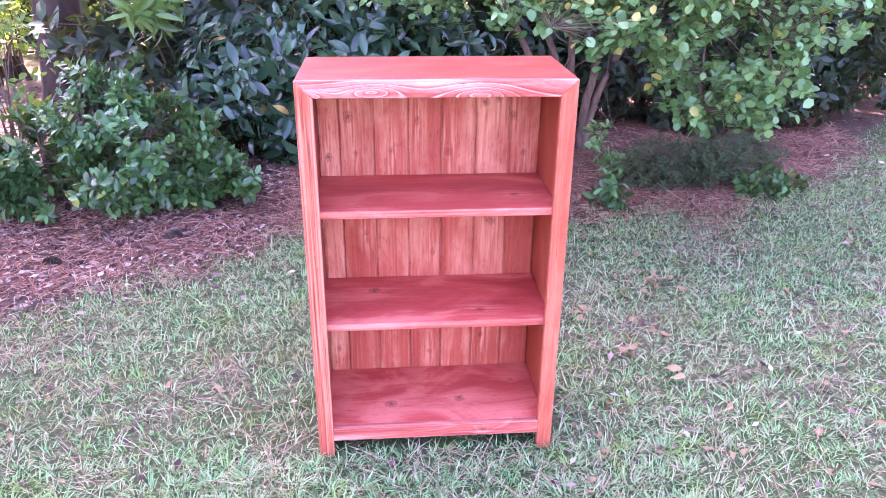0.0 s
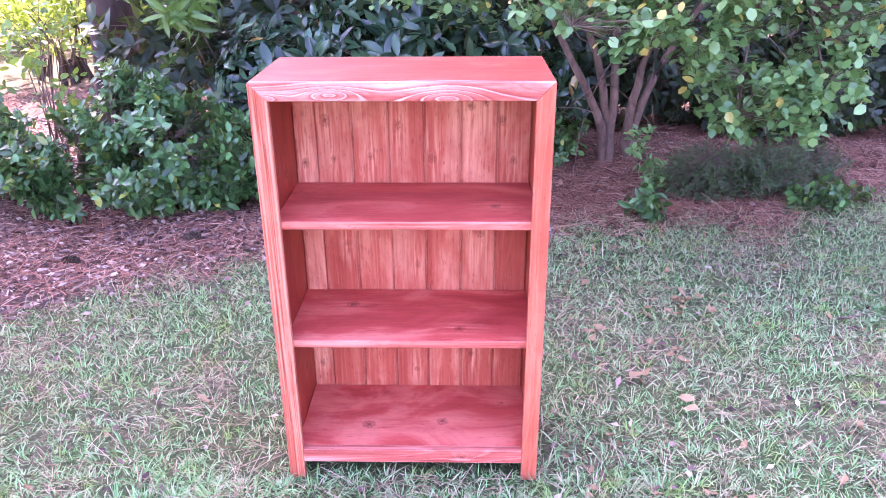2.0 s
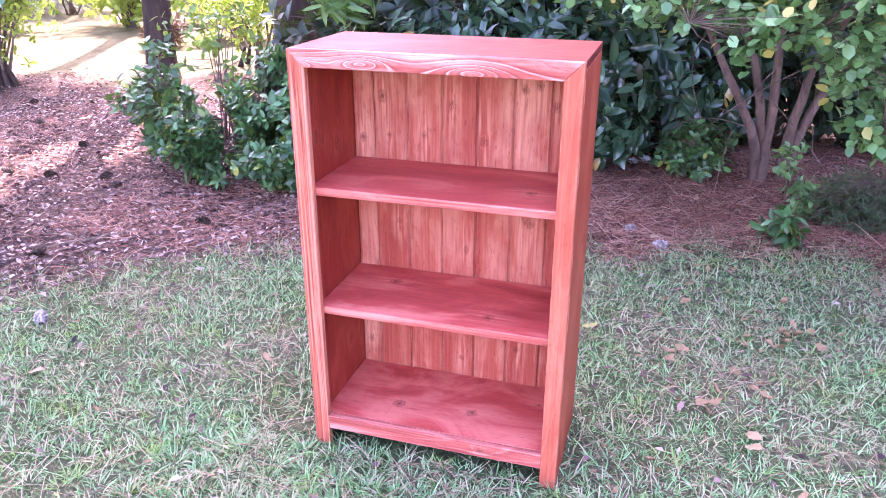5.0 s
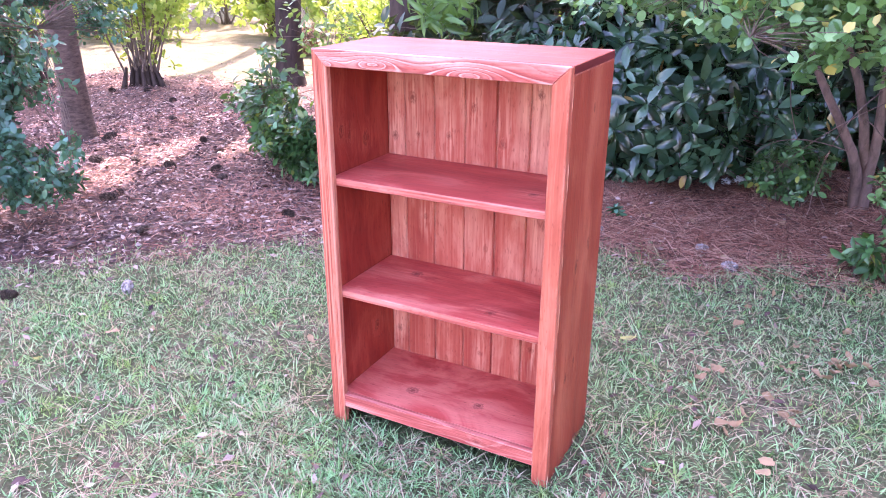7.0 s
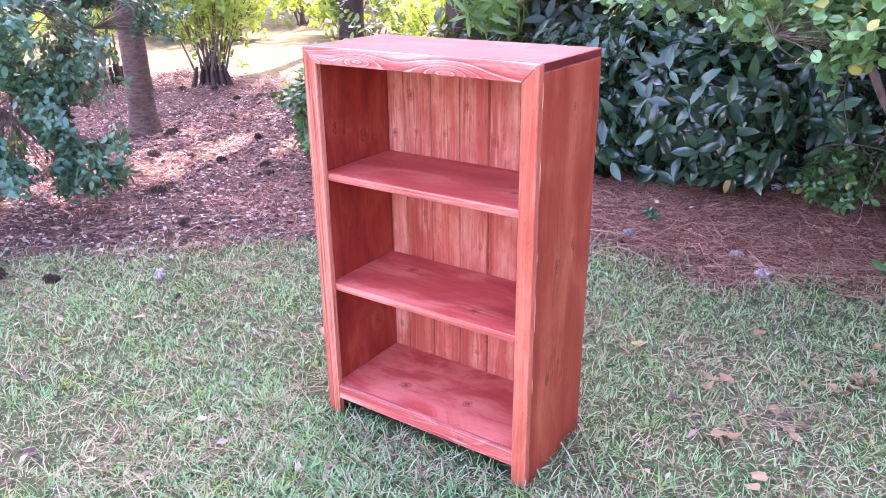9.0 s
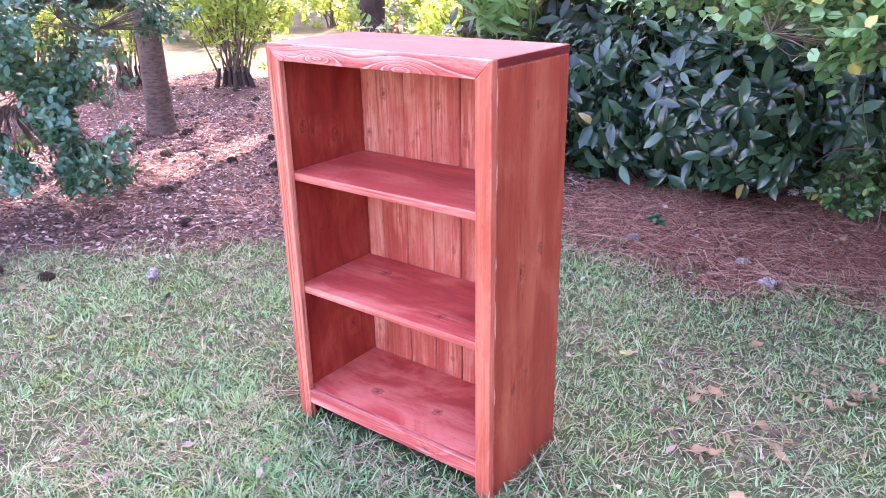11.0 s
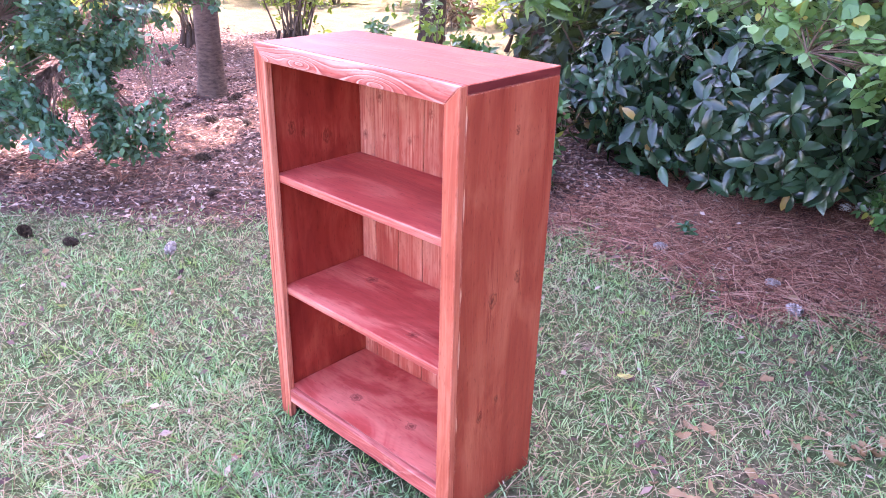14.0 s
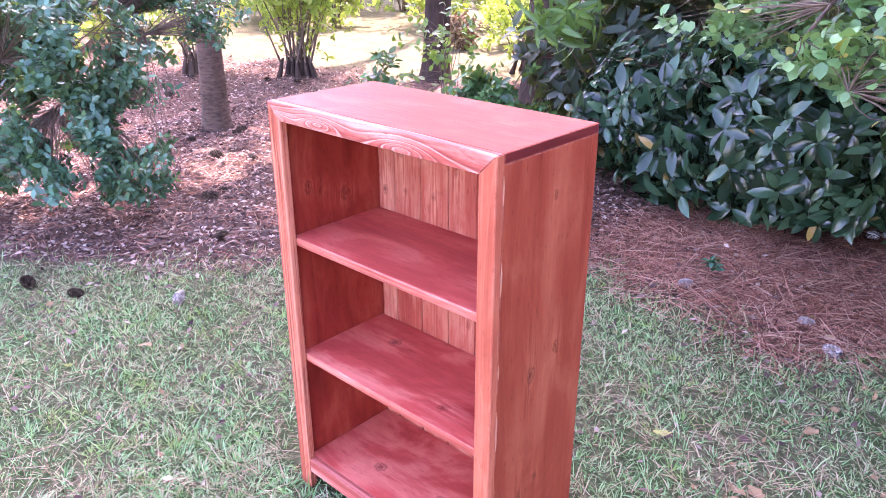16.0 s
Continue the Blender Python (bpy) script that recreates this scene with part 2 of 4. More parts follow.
PLANK_KNOTS = [(-0.57, 0.285, 0.735, 0.0099), (-0.515, 0.285, 0.84, 0.0122), (-0.5, 0.285, 0.745, 0.0065), (-0.41, 0.285, 0.75, 0.0080), (-0.34, 0.285, 0.83, 0.0099), (-0.26, 0.285, 0.745, 0.0101), (-0.165, 0.285, 0.875, 0.0094), (-0.13, 0.285, 0.885, 0.0087),
               (-0.09, 0.285, 0.84, 0.0099), (-0.06, 0.285, 0.74, 0.0091), (-0.48, 0.285, 0.52, 0.0065), (-0.3, 0.285, 0.46, 0.0080), (-0.14, 0.285, 0.55, 0.0110), (-0.57, 0.285, 0.16, 0.0081), (-0.31, 0.285, 0.14, 0.0072), (-0.16, 0.285, 0.19, 0.0080)]
WOOD_PLANK = stained_wood("stained_wood_plank", "z", (0.29, 0.042, 0.028), (0.44, 0.098, 0.06), (0.73, 0.33, 0.215), rings=0.2, streak=0.5, comb=0.16, vary=0.45, fibres=0.25, fan=(0.22, 0.75), knots=PLANK_KNOTS, figure=(0.05, 26.0, 6.5), flow=0.3, long=0.75)
WOOD_END = stained_wood("stained_wood_end", "y", (0.10, 0.012, 0.012), (0.15, 0.02, 0.018), (0.22, 0.04, 0.03), rings=0.2, streak=0.6, rough=0.55)
WOOD_CHIP = stained_wood("worn_wood", "z", (0.45, 0.15, 0.09), (0.55, 0.24, 0.15), (0.62, 0.32, 0.21), rings=0.3, streak=0.6, rough=0.6)

LEAF_SMALL = leaf_material("small_leaf", [(0.011, 0.047, 0.014), (0.034, 0.12, 0.036), (0.082, 0.24, 0.07)], 0.33, 0.22, ((0.25, 0.28, 0.05), 0.02))
LEAF_LARGE = leaf_material("large_leaf", [(0.005, 0.02, 0.011), (0.019, 0.06, 0.031), (0.068, 0.155, 0.08)], 0.2, 0.1, ((0.30, 0.20, 0.06), 0.008))
LEAF_ROUND = leaf_material("round_leaf", [(0.05, 0.14, 0.042), (0.115, 0.26, 0.082), (0.21, 0.39, 0.145)], 0.36, 0.25, ((0.42, 0.34, 0.08), 0.02))
LEAF_HOLLY = leaf_material("holly_leaf", [(0.02, 0.075, 0.05), (0.055, 0.165, 0.105), (0.11, 0.27, 0.185)], 0.26, 0.22)
LEAF_LANCE = leaf_material("lance_leaf", [(0.04, 0.10, 0.03), (0.09, 0.20, 0.05), (0.16, 0.30, 0.07)], 0.36, 0.4)
# Yellow-green tones raised so that part of the sunlight is in the colour.
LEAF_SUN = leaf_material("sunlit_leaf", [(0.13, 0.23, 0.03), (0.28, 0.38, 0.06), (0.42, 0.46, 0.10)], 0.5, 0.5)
# Near-black tones that put deep shade into the leaf colour.
LEAF_SHADE_DARK = leaf_material("shade_dark_leaf", [(0.006, 0.018, 0.010), (0.012, 0.034, 0.017), (0.025, 0.062, 0.028)], 0.5, 0.15)
LEAF_FERN = leaf_material("feathery_leaf", [(0.016, 0.045, 0.018), (0.028, 0.075, 0.03), (0.05, 0.11, 0.042)], 0.55, 0.25)
GRASS = leaf_material("grass_blade", [(0.04, 0.10, 0.032), (0.11, 0.285, 0.09), (0.18, 0.42, 0.15), (0.27, 0.53, 0.21), (0.37, 0.57, 0.28)], 0.45, 0.22, ((0.46, 0.36, 0.24), 0.17), (0.42, 0.32, 0.2))
NEEDLE = dry_material("pine_needle", [(0.07, 0.026, 0.018), (0.24, 0.088, 0.056), (0.43, 0.18, 0.115), (0.66, 0.40, 0.29)])
STRAW = dry_material("dry_straw", [(0.14, 0.085, 0.045), (0.30, 0.20, 0.11), (0.42, 0.30, 0.18), (0.52, 0.40, 0.27)])
LITTER = dry_material("litter", [(0.035, 0.018, 0.018), (0.09, 0.048, 0.042), (0.15, 0.082, 0.072), (0.28, 0.18, 0.145), (0.62, 0.48, 0.40)])
DEAD_LEAF = dry_material("dead_leaf", [(0.12, 0.062, 0.03), (0.23, 0.125, 0.06), (0.36, 0.22, 0.115), (0.46, 0.35, 0.20)], 0.7)
CONE = dry_material("cone_scale", [(0.035, 0.02, 0.015), (0.07, 0.045, 0.03), (0.13, 0.085, 0.06)], 0.75)
CONE_PALE = dry_material("cone_scale_pale", [(0.22, 0.18, 0.165), (0.38, 0.33, 0.31), (0.56, 0.50, 0.48)], 0.75)
BARK = bark_material("bark", (0.035, 0.022, 0.016), (0.165, 0.105, 0.078), 3.0)
BARK_DARK = bark_material("bark_dark", (0.02, 0.013, 0.010), (0.075, 0.048, 0.036))
BARK_PINK = bark_material("bark_smooth", (0.05, 0.031, 0.024), (0.22, 0.135, 0.105), 0.4, 0.003)
TWIG = bark_material("twig", (0.06, 0.04, 0.03), (0.20, 0.14, 0.10), 0.5, 0.001)


def ground_material():
    k = Nodes("ground_soil")
    att = k.node("Attribute")
    att.attribute_name = "bed"
    n1 = k.noise(k.coords(), 55, 6, 0.7)
    n2 = k.noise(k.coords(), 4, 4, 0.6)
    lawn = k.ramp(n1, (0.3, (0.025, 0.02, 0.012)), (0.5, (0.11, 0.088, 0.055)), (0.7, (0.27, 0.21, 0.14)))
    lawn = k.mix(k.ramp(k.noise(k.coords(), 2.6, 5, 0.65), (0.36, 0.0), (0.55, 0.75)), lawn, (0.052, 0.088, 0.03))
    bed = k.ramp(n1, (0.3, (0.03, 0.017, 0.014)), (0.52, (0.115, 0.066, 0.05)), (0.72, (0.27, 0.165, 0.125)))
    bed = k.mix(k.math("MULTIPLY", n2, 0.5), bed, (0.12, 0.075, 0.06))
    clear = k.node("Attribute")
    clear.attribute_name = "clearing"
    sand = k.ramp(k.math("ADD", k.math("MULTIPLY", n1, 0.5), k.math("MULTIPLY", n2, 0.5)), (0.35, (0.06, 0.05, 0.022)), (0.65, (0.19, 0.16, 0.085)))
    k.bump(n1, 0.8, 0.012)
    return k.finish(k.mix(clear.outputs["Fac"], k.mix(att.outputs["Fac"], lawn, bed), sand), 0.95, 0.1)


GROUND = ground_material()


# ---- mesh helpers ----
rng = np.random.default_rng(7)


def np_mesh(name, verts, faces, material, smooth=False):
    """A mesh from arrays; all the faces have the same number of corners."""
    verts, faces = np.asarray(verts, np.float32).reshape(-1, 3), np.asarray(faces, np.int32)
    me = bpy.data.meshes.new(name)
    me.vertices.add(len(verts))
    me.vertices.foreach_set("co", verts.ravel())
    me.loops.add(faces.size)
    me.loops.foreach_set("vertex_index", faces.ravel())
    me.polygons.add(len(faces))
    me.polygons.foreach_set("loop_start", np.arange(0, faces.size, faces.shape[1], dtype=np.int32))
    me.update(calc_edges=True)
    if smooth:
        me.polygons.foreach_set("use_smooth", np.ones(len(faces), bool))
    me.materials.append(material)
    return me


def part(name, bm, material, parent, label=""):
    """One bmesh, or mesh, as one object under a thing or a part."""
    if isinstance(bm, bmesh.types.BMesh):
        me = bpy.data.meshes.new(name)
        bm.normal_update()
        bm.to_mesh(me)
        bm.free()
        me.materials.append(material)
    else:
        me = bm
    ob = new(name, me)
    ob.parent = parent
    return tagged(ob, label)


def thing(name, label, category, at=(0, 0, 0), group="", kind=""):
    ob = new(name)
    ob.location = at
    ob.empty_display_size = 0.05
    return tagged(ob, label, category, group, kind)


def block(lo, hi, bevel=0.0015, seg=1):
    bm = bmesh.new()
    bmesh.ops.create_cube(bm, size=1)
    lo, hi = Vector(lo), Vector(hi)
    for v in bm.verts:
        v.co = Vector((lo[i] + (v.co[i] + 0.5) * (hi[i] - lo[i]) for i in range(3)))
    if bevel:
        bmesh.ops.bevel(bm, geom=bm.edges[:], offset=bevel, segments=seg, affect="EDGES", profile=0.5)
    return bm


def prism(outline, y0, y1, bevel=0.0015):
    """An outline in x and z, drawn out along y."""
    bm = bmesh.new()
    front = [bm.verts.new((x, y0, z)) for x, z in outline]
    back = [bm.verts.new((x, y1, z)) for x, z in outline]
    bm.faces.new(front)
    bm.faces.new(back[::-1])
    n = len(outline)
    for i in range(n):
        bm.faces.new((front[i], back[i], back[(i + 1) % n], front[(i + 1) % n]))
    bmesh.ops.recalc_face_normals(bm, faces=bm.faces[:])
    if bevel:
        bmesh.ops.bevel(bm, geom=bm.edges[:], offset=bevel, segments=1, affect="EDGES", profile=0.5)
    return bm


def unit(a):
    return a / np.maximum(np.linalg.norm(a, axis=-1, keepdims=True), 1e-9)


def leaf_shape(widths, fold=0.12, droop=0.15):
    """A leaf 1 long along y: half widths at even stations, folded along its midrib."""
    n = len(widths)
    v, f = [(0, 0, 0)], []
    for i, w in enumerate(widths):
        y = (i + 0.75) / (n + 0.5)
        z = -droop * y * y
        v += [(-w, y, z + fold * w * 2), (0, y, z), (w, y, z + fold * w * 2)]
    v.append((0, 1, -droop))
    f += [(0, 2, 1), (0, 3, 2)]
    for i in range(n - 1):
        a = 1 + 3 * i
        f += [(a, a + 1, a + 4), (a, a + 4, a + 3), (a + 1, a + 2, a + 5), (a + 1, a + 5, a + 4)]
    a, t = 1 + 3 * (n - 1), 1 + 3 * n
    f += [(a, a + 1, t), (a + 1, a + 2, t)]
    return np.array(v, float), np.array(f, int)


OVAL = leaf_shape((0.23, 0.22))
ROUND = leaf_shape((0.36, 0.34), 0.1, 0.14)
LARGE = leaf_shape((0.13, 0.20, 0.15), 0.17, 0.36)
LANCE = leaf_shape((0.085, 0.12, 0.08), 0.2, 0.3)
COARSE = leaf_shape((0.24, 0.2), 0.1, 0.1)
SIMPLE = leaf_shape((0.25,), 0.1, 0.1)
NARROW = leaf_shape((0.11, 0.09), 0.2, 0.2)
BROAD = leaf_shape((0.17, 0.16), 0.15, 0.2)
BLADE = (np.array([(-0.5, 0, 0), (0.5, 0, 0), (-0.42, 0.5, 0.1), (0.42, 0.5, 0.1), (0, 1, 0)], float), np.array([(0, 1, 3), (0, 3, 2), (2, 3, 4)]))


def scatter(shape, place, ahead, up, length, width=None):
    """Copies of a shape as one set of verts and faces."""
    tv, tf = shape
    ahead = unit(ahead)
    side = unit(np.cross(ahead, up))
    up = np.cross(side, ahead)
    length = np.broadcast_to(length, (len(place),))[:, None, None]
    width = length if width is None else np.broadcast_to(width, (len(place),))[:, None, None]
    v = place[:, None] + tv[None, :, :1] * side[:, None] * width + tv[None, :, 1:2] * ahead[:, None] * length + tv[None, :, 2:] * up[:, None] * length
    f = tf[None] + (np.arange(len(place)) * len(tv))[:, None, None]
    return v.reshape(-1, 3), f.reshape(-1, tf.shape[1])


def tubes(paths, r0, r1, sides=5):
    """Tapered tubes along many paths with the same number of points: (count, points, 3)."""
    paths = np.asarray(paths, float)
    c, p, _ = paths.shape
    tang = unit(np.gradient(paths, axis=1))
    ref = np.where(np.abs(tang[..., 2:]) > 0.9, np.array([1.0, 0, 0]), np.array([0, 0, 1.0]))
    a = unit(np.cross(tang, ref))
    b = np.cross(tang, a)
    r0, r1 = np.broadcast_to(r0, (c,)), np.broadcast_to(r1, (c,))
    rad = r0[:, None] + (r1 - r0)[:, None] * np.linspace(0, 1, p) ** 0.8
    ang = np.arange(sides) * 2 * np.pi / sides
    v = paths[:, :, None] + rad[..., None, None] * (np.cos(ang)[:, None] * a[:, :, None] + np.sin(ang)[:, None] * b[:, :, None])
    idx = np.arange(c * p * sides).reshape(c, p, sides)
    n = np.roll(idx, -1, 2)
    f = np.stack([idx[:, :-1], n[:, :-1], n[:, 1:], idx[:, 1:]], -1).reshape(-1, 4)
    return v.reshape(-1, 3), f


def bends(a, b, lift=0.1, wild=0.06, points=6):
    """Curved paths from points a to points b."""
    a, b = np.broadcast_to(a, np.shape(b)).astype(float), np.asarray(b, float)
    t = np.linspace(0, 1, points)[None, :, None]
    mid = (a + b) / 2 + np.array([0, 0, 1.0]) * lift + rng.normal(0, wild, a.shape)
    return (1 - t) ** 2 * a[:, None] + 2 * t * (1 - t) * mid[:, None] + t * t * b[:, None]


def in_blobs(blobs, count, low=0.03, shell=0.55, gap=0.0):
    """Points in ellipsoids (x, y, z, rx, ry, rz), more of them near the skin, with gaps."""
    blobs = np.array(blobs, float)
    vol = blobs[:, 3] * blobs[:, 4] * blobs[:, 5]
    pick = rng.choice(len(blobs), count * 3, p=vol / vol.sum())
    d = unit(rng.normal(size=(count * 3, 3)))
    r = shell + (1 - shell) * rng.random((count * 3, 1))
    r = np.where(rng.random((count * 3, 1)) < 0.25, rng.random((count * 3, 1)), r) * (1 + rng.normal(0, 0.07, (count * 3, 1)))
    p = blobs[pick, :3] + d * r * blobs[pick, 3:]
    ok = p[:, 2] > low
    if gap:
        ok &= np.array([noise.noise(Vector(q) * 4.0) for q in p]) > gap - 0.35
    core = blobs[pick, :3]
    return p[ok][:count], core[ok][:count]


def rosettes(p, out, per, size, spread, shape, twig=0.06, face=0.6):
    """Leaves set round twig ends."""
    n = len(p)
    out = unit(out + rng.normal(0, 0.35, out.shape))
    q = np.repeat(p, per, 0)
    axis = np.repeat(out, per, 0)
    s1 = unit(np.cross(axis, np.array([0.3, 0.2, 1.0])))
    s2 = np.cross(axis, s1)
    ang = np.tile(np.arange(per) * 2.4, n) + np.repeat(rng.random(n) * 6.3, per) + rng.normal(0, 0.3, n * per)
    around = np.cos(ang)[:, None] * s1 + np.sin(ang)[:, None] * s2
    along = np.tile(np.linspace(-1, 0.1, per), n)[:, None] * twig
    tilt = rng.normal(spread, 0.2, (n * per, 1))
    ahead = np.cos(tilt) * axis + np.sin(tilt) * around
    up = unit(axis * face + np.array([0, 0, 1 - face]) + rng.normal(0, 0.25, axis.shape))
    length = rng.uniform(*size, n * per)
    return scatter(shape, q + axis * along, ahead, up, length)


def shrub(name, label, category, base, blobs, clumps, per, size, shape, leaf, wood, spread=1.0, twig=0.07, stems=14, r0=0.014, low=0.03, gap=0.0, shell=0.55, face=0.6, group="", lean=(0, 0, 0.3)):
    """A shrub: stems from its foot, twigs to every tuft, leaves round the tufts."""
    ob = thing(name, label, category, base, group)
    b = np.array(base, float)
    p, core = in_blobs(blobs, clumps, low, shell, gap)
    hubs = p[rng.choice(len(p), stems)] * 0.6 + core[rng.choice(len(p), stems)] * 0.4
    foot = b + rng.normal(0, 0.04, (stems, 3)) * (1, 1, 0) - (0, 0, 0.03)
    path = bends(foot, hubs, 0.12, 0.08, 8)
    for one in path:
        v, f = tubes(one[None] - b, r0, r0 * 0.4, 6)
        part("stem", np_mesh("stem", v, f, wood, True), wood, ob)
    nodes = path[:, 3:].reshape(-1, 3)
    near = nodes[np.argmin(((p[:, None] - nodes[None]) ** 2).sum(-1), 1)]
    v, f = tubes(bends(near, p, 0.02, 0.03, 3) - b, r0 * 0.32, 0.0012, 3)
    tagged(part("twig_mass", np_mesh("twig_mass", v, f, wood, True), wood, ob), kind="stuff")
    v, f = rosettes(p - b, unit(p - core) + np.array(lean), per, size, spread, shape, twig, face)
    tagged(part("foliage", np_mesh("foliage", v, f, leaf, True), leaf, ob), kind="stuff")
    return ob


# ---- ground ----
EDGE_X = [-40, -8, -4, -2.62, -2.33, -1.75, -1.49, -1.3, -0.81, -0.4, 0, 0.5, 0.75, 1.35, 1.85, 3.22, 6, 40]
EDGE_Y = [-20, -4.2, -1.3, -0.04, 0.33, 0.75, 1.0, 1.25, 1.52, 1.62, 1.6, 1.65, 1.77, 1.83, 2.08, 3.43, 5.5, 12]


def edge(x):
    """Where the lawn ends and the pine straw begins."""
    return np.interp(x, EDGE_X, EDGE_Y)


def clearing(x, y):
    """How far a place lies in the bare sunny clearing behind the trees: 0 to 1."""
    return np.clip((y - np.interp(x, [-14, -7.5, -6.4, -4.4, -3.5, 0, 6], [3.2, 3.6, 3.9, 4.1, 4.9, 6.5, 9]) + wobble(x, y)) / 0.5 + 0.5, 0, 1)


def wobble(x, y):
    return 0.10 * np.sin(5.1 * x + 1.3 * y) + 0.07 * np.sin(11.7 * x - 4.0 * y + 1) + 0.05 * np.sin(23 * x + 9 * y)


def height(x, y):
    h = 0.012 * np.sin(2.1 * x + 0.7) * np.cos(1.7 * y) + 0.006 * np.sin(6.3 * x + 2.1 * y)
    bank = np.clip((y - edge(x)) / 0.6, 0, 1) * 0.012 * np.sin(9 * x + 5 * y)
    calm = np.clip(np.hypot(x + 0.3, y - 0.14) / 0.5 - 0.6, 0, 1)
    return (h + bank) * calm


def make_ground():
    fine = np.arange(-7, 5.01, 0.05)
    xs = np.concatenate([[-400, -150, -60, -30, -18, -12, -9], fine, [6, 9, 14, 25, 60, 150, 400]])
    fy = np.arange(-2, 6.01, 0.05)
    ys = np.concatenate([[-400, -150, -60, -25, -12, -6, -3.5], fy, [7, 8, 9.5, 12, 16, 25, 60, 150, 400]])
    gx, gy = np.meshgrid(xs, ys)
    gz = height(gx, gy) * (np.hypot(gx, gy) < 9)
    idx = np.arange(gx.size).reshape(gx.shape)
    f = np.stack([idx[:-1, :-1], idx[:-1, 1:], idx[1:, 1:], idx[1:, :-1]], -1).reshape(-1, 4)
    me = np_mesh("ground", np.stack([gx, gy, gz], -1), f, GROUND, True)
    bed = np.clip((gy - edge(gx) + wobble(gx, gy)) / 0.22 + 0.5, 0, 1)
    att = me.attributes.new("bed", "FLOAT", "POINT")
    att.data.foreach_set("value", bed.astype(np.float32).ravel())
    att = me.attributes.new("clearing", "FLOAT", "POINT")
    att.data.foreach_set("value", clearing(gx, gy).astype(np.float32).ravel())
    return tagged(new("ground", me), "worn lawn running into a bed of brown pine straw", "ground", kind="structure")


make_ground()


def on_ground(x0, x1, y0, y1, count, side, soft=0.2):
    """Random places on the lawn (side -1) or the straw (side 1), thinning out over the edge."""
    x, y = rng.uniform(x0, x1, count), rng.uniform(y0, y1, count)
    d = (y - edge(x) + wobble(x, y)) * side
    ok = rng.random(count) < np.clip(d / soft + 0.5, 0, 1)
    if side > 0:
        ok &= rng.random(count) > clearing(x, y) * 0.97
    x, y = x[ok], y[ok]
    return np.stack([x, y, height(x, y)], -1)


def under_case(p):
    return (p[:, 0] > -0.62) & (p[:, 0] < 0.006) & (p[:, 1] > -0.004) & (p[:, 1] < 0.29)


def worn_lawn(x, y):
    """From -1 where the thatch shows through to 1 where the grass is thick."""
    a = np.sin(3.1 * x + 1.7 * np.sin(2.3 * y)) * np.sin(3.7 * y + 1.1 + 0.8 * np.sin(2.9 * x))
    b = np.sin(9 * x + 4 + 1.5 * np.sin(5 * y)) * np.sin(8 * y + 1.3 * np.sin(6 * x))
    c = np.sin(21 * x + 2 * np.sin(13 * y)) * np.sin(19 * y + 2 * np.sin(15 * x + 1))
    return np.clip(0.45 * a + 0.5 * b + 0.55 * c, -1, 1)


def make_grass():
    near = on_ground(-3.8, 3.4, -1.7, 2.5, 640000, -1, 0.4)
    out = np.maximum.reduce([-2.9 - near[:, 0], near[:, 0] - 2.5, -0.65 - near[:, 1], np.zeros(len(near))])
    near = near[rng.random(len(near)) < 0.85 - out / 0.9]
    side = on_ground(1.6, 5.6, -0.6, 4.4, 90000, -1)
    side = side[rng.random(len(side)) < 1.1 - np.hypot((side[:, 0] - 3.2) / 2.0, (side[:, 1] - 2.2) / 2.2)]
    p = np.concatenate([near, side, on_ground(-11, 11, -10, 5.5, 120000, -1, 0.3), on_ground(-1.0, 0.35, -0.6, 0.02, 22000, -1)])
    p = p[rng.random(len(p)) < 0.68 + 0.42 * np.maximum(worn_lawn(p[:, 0], p[:, 1]), -0.75)]
    n = len(p)
    turn = rng.random(n) * 6.283
    # two blades in three are drawn together into tufts and fan out from them
    cell = 0.042
    home = (np.floor(p[:, :2] / cell) + 0.5) * cell
    home = home + 0.45 * cell * np.stack([np.sin(home[:, 0] * 517 + home[:, 1] * 933), np.cos(home[:, 0] * 741 - home[:, 1] * 389)], -1)
    tuft = rng.random(n) < 0.62
    away = p[:, :2] - home
    turn = np.where(tuft, np.arctan2(away[:, 1], away[:, 0]) + rng.normal(0, 0.5, n), turn)
    p[:, :2] = np.where(tuft[:, None], home + away * 0.45, p[:, :2])
    inside = under_case(p)
    keep = ~inside | (rng.random(n) < 0.85)
    p, turn, tuft = p[keep], turn[keep], tuft[keep]
    n = len(p)
    rise = np.clip(rng.normal(0.5, 0.34, n), 0.04, 1.4)
    length = rng.gamma(6, 0.0052, n).clip(0.01, 0.08) * np.where(tuft, 1.1, 0.9)
    far = np.clip((np.maximum(np.abs(p[:, 0]) - 2.6, -0.8 - p[:, 1])) / 1.5, 0, 1.6)
    low = under_case(p)
    length[low] = length[low].clip(0, 0.045)
    ahead = np.stack([np.cos(turn) * np.cos(rise), np.sin(turn) * np.cos(rise), np.sin(rise)], -1)
    v, f = scatter(BLADE, p - (0, 0, 0.004), ahead, np.tile((0.0, 0, 1), (n, 1)) + rng.normal(0, 0.3, (n, 3)), length * (1 + 0.8 * far), rng.uniform(0.0017, 0.0042, n) * (1 + 1.6 * far))
    tagged(new("grass", np_mesh("grass", v, f, GRASS)), "short pale green lawn grass mixed with dry blades", "grass", kind="stuff")


make_grass()


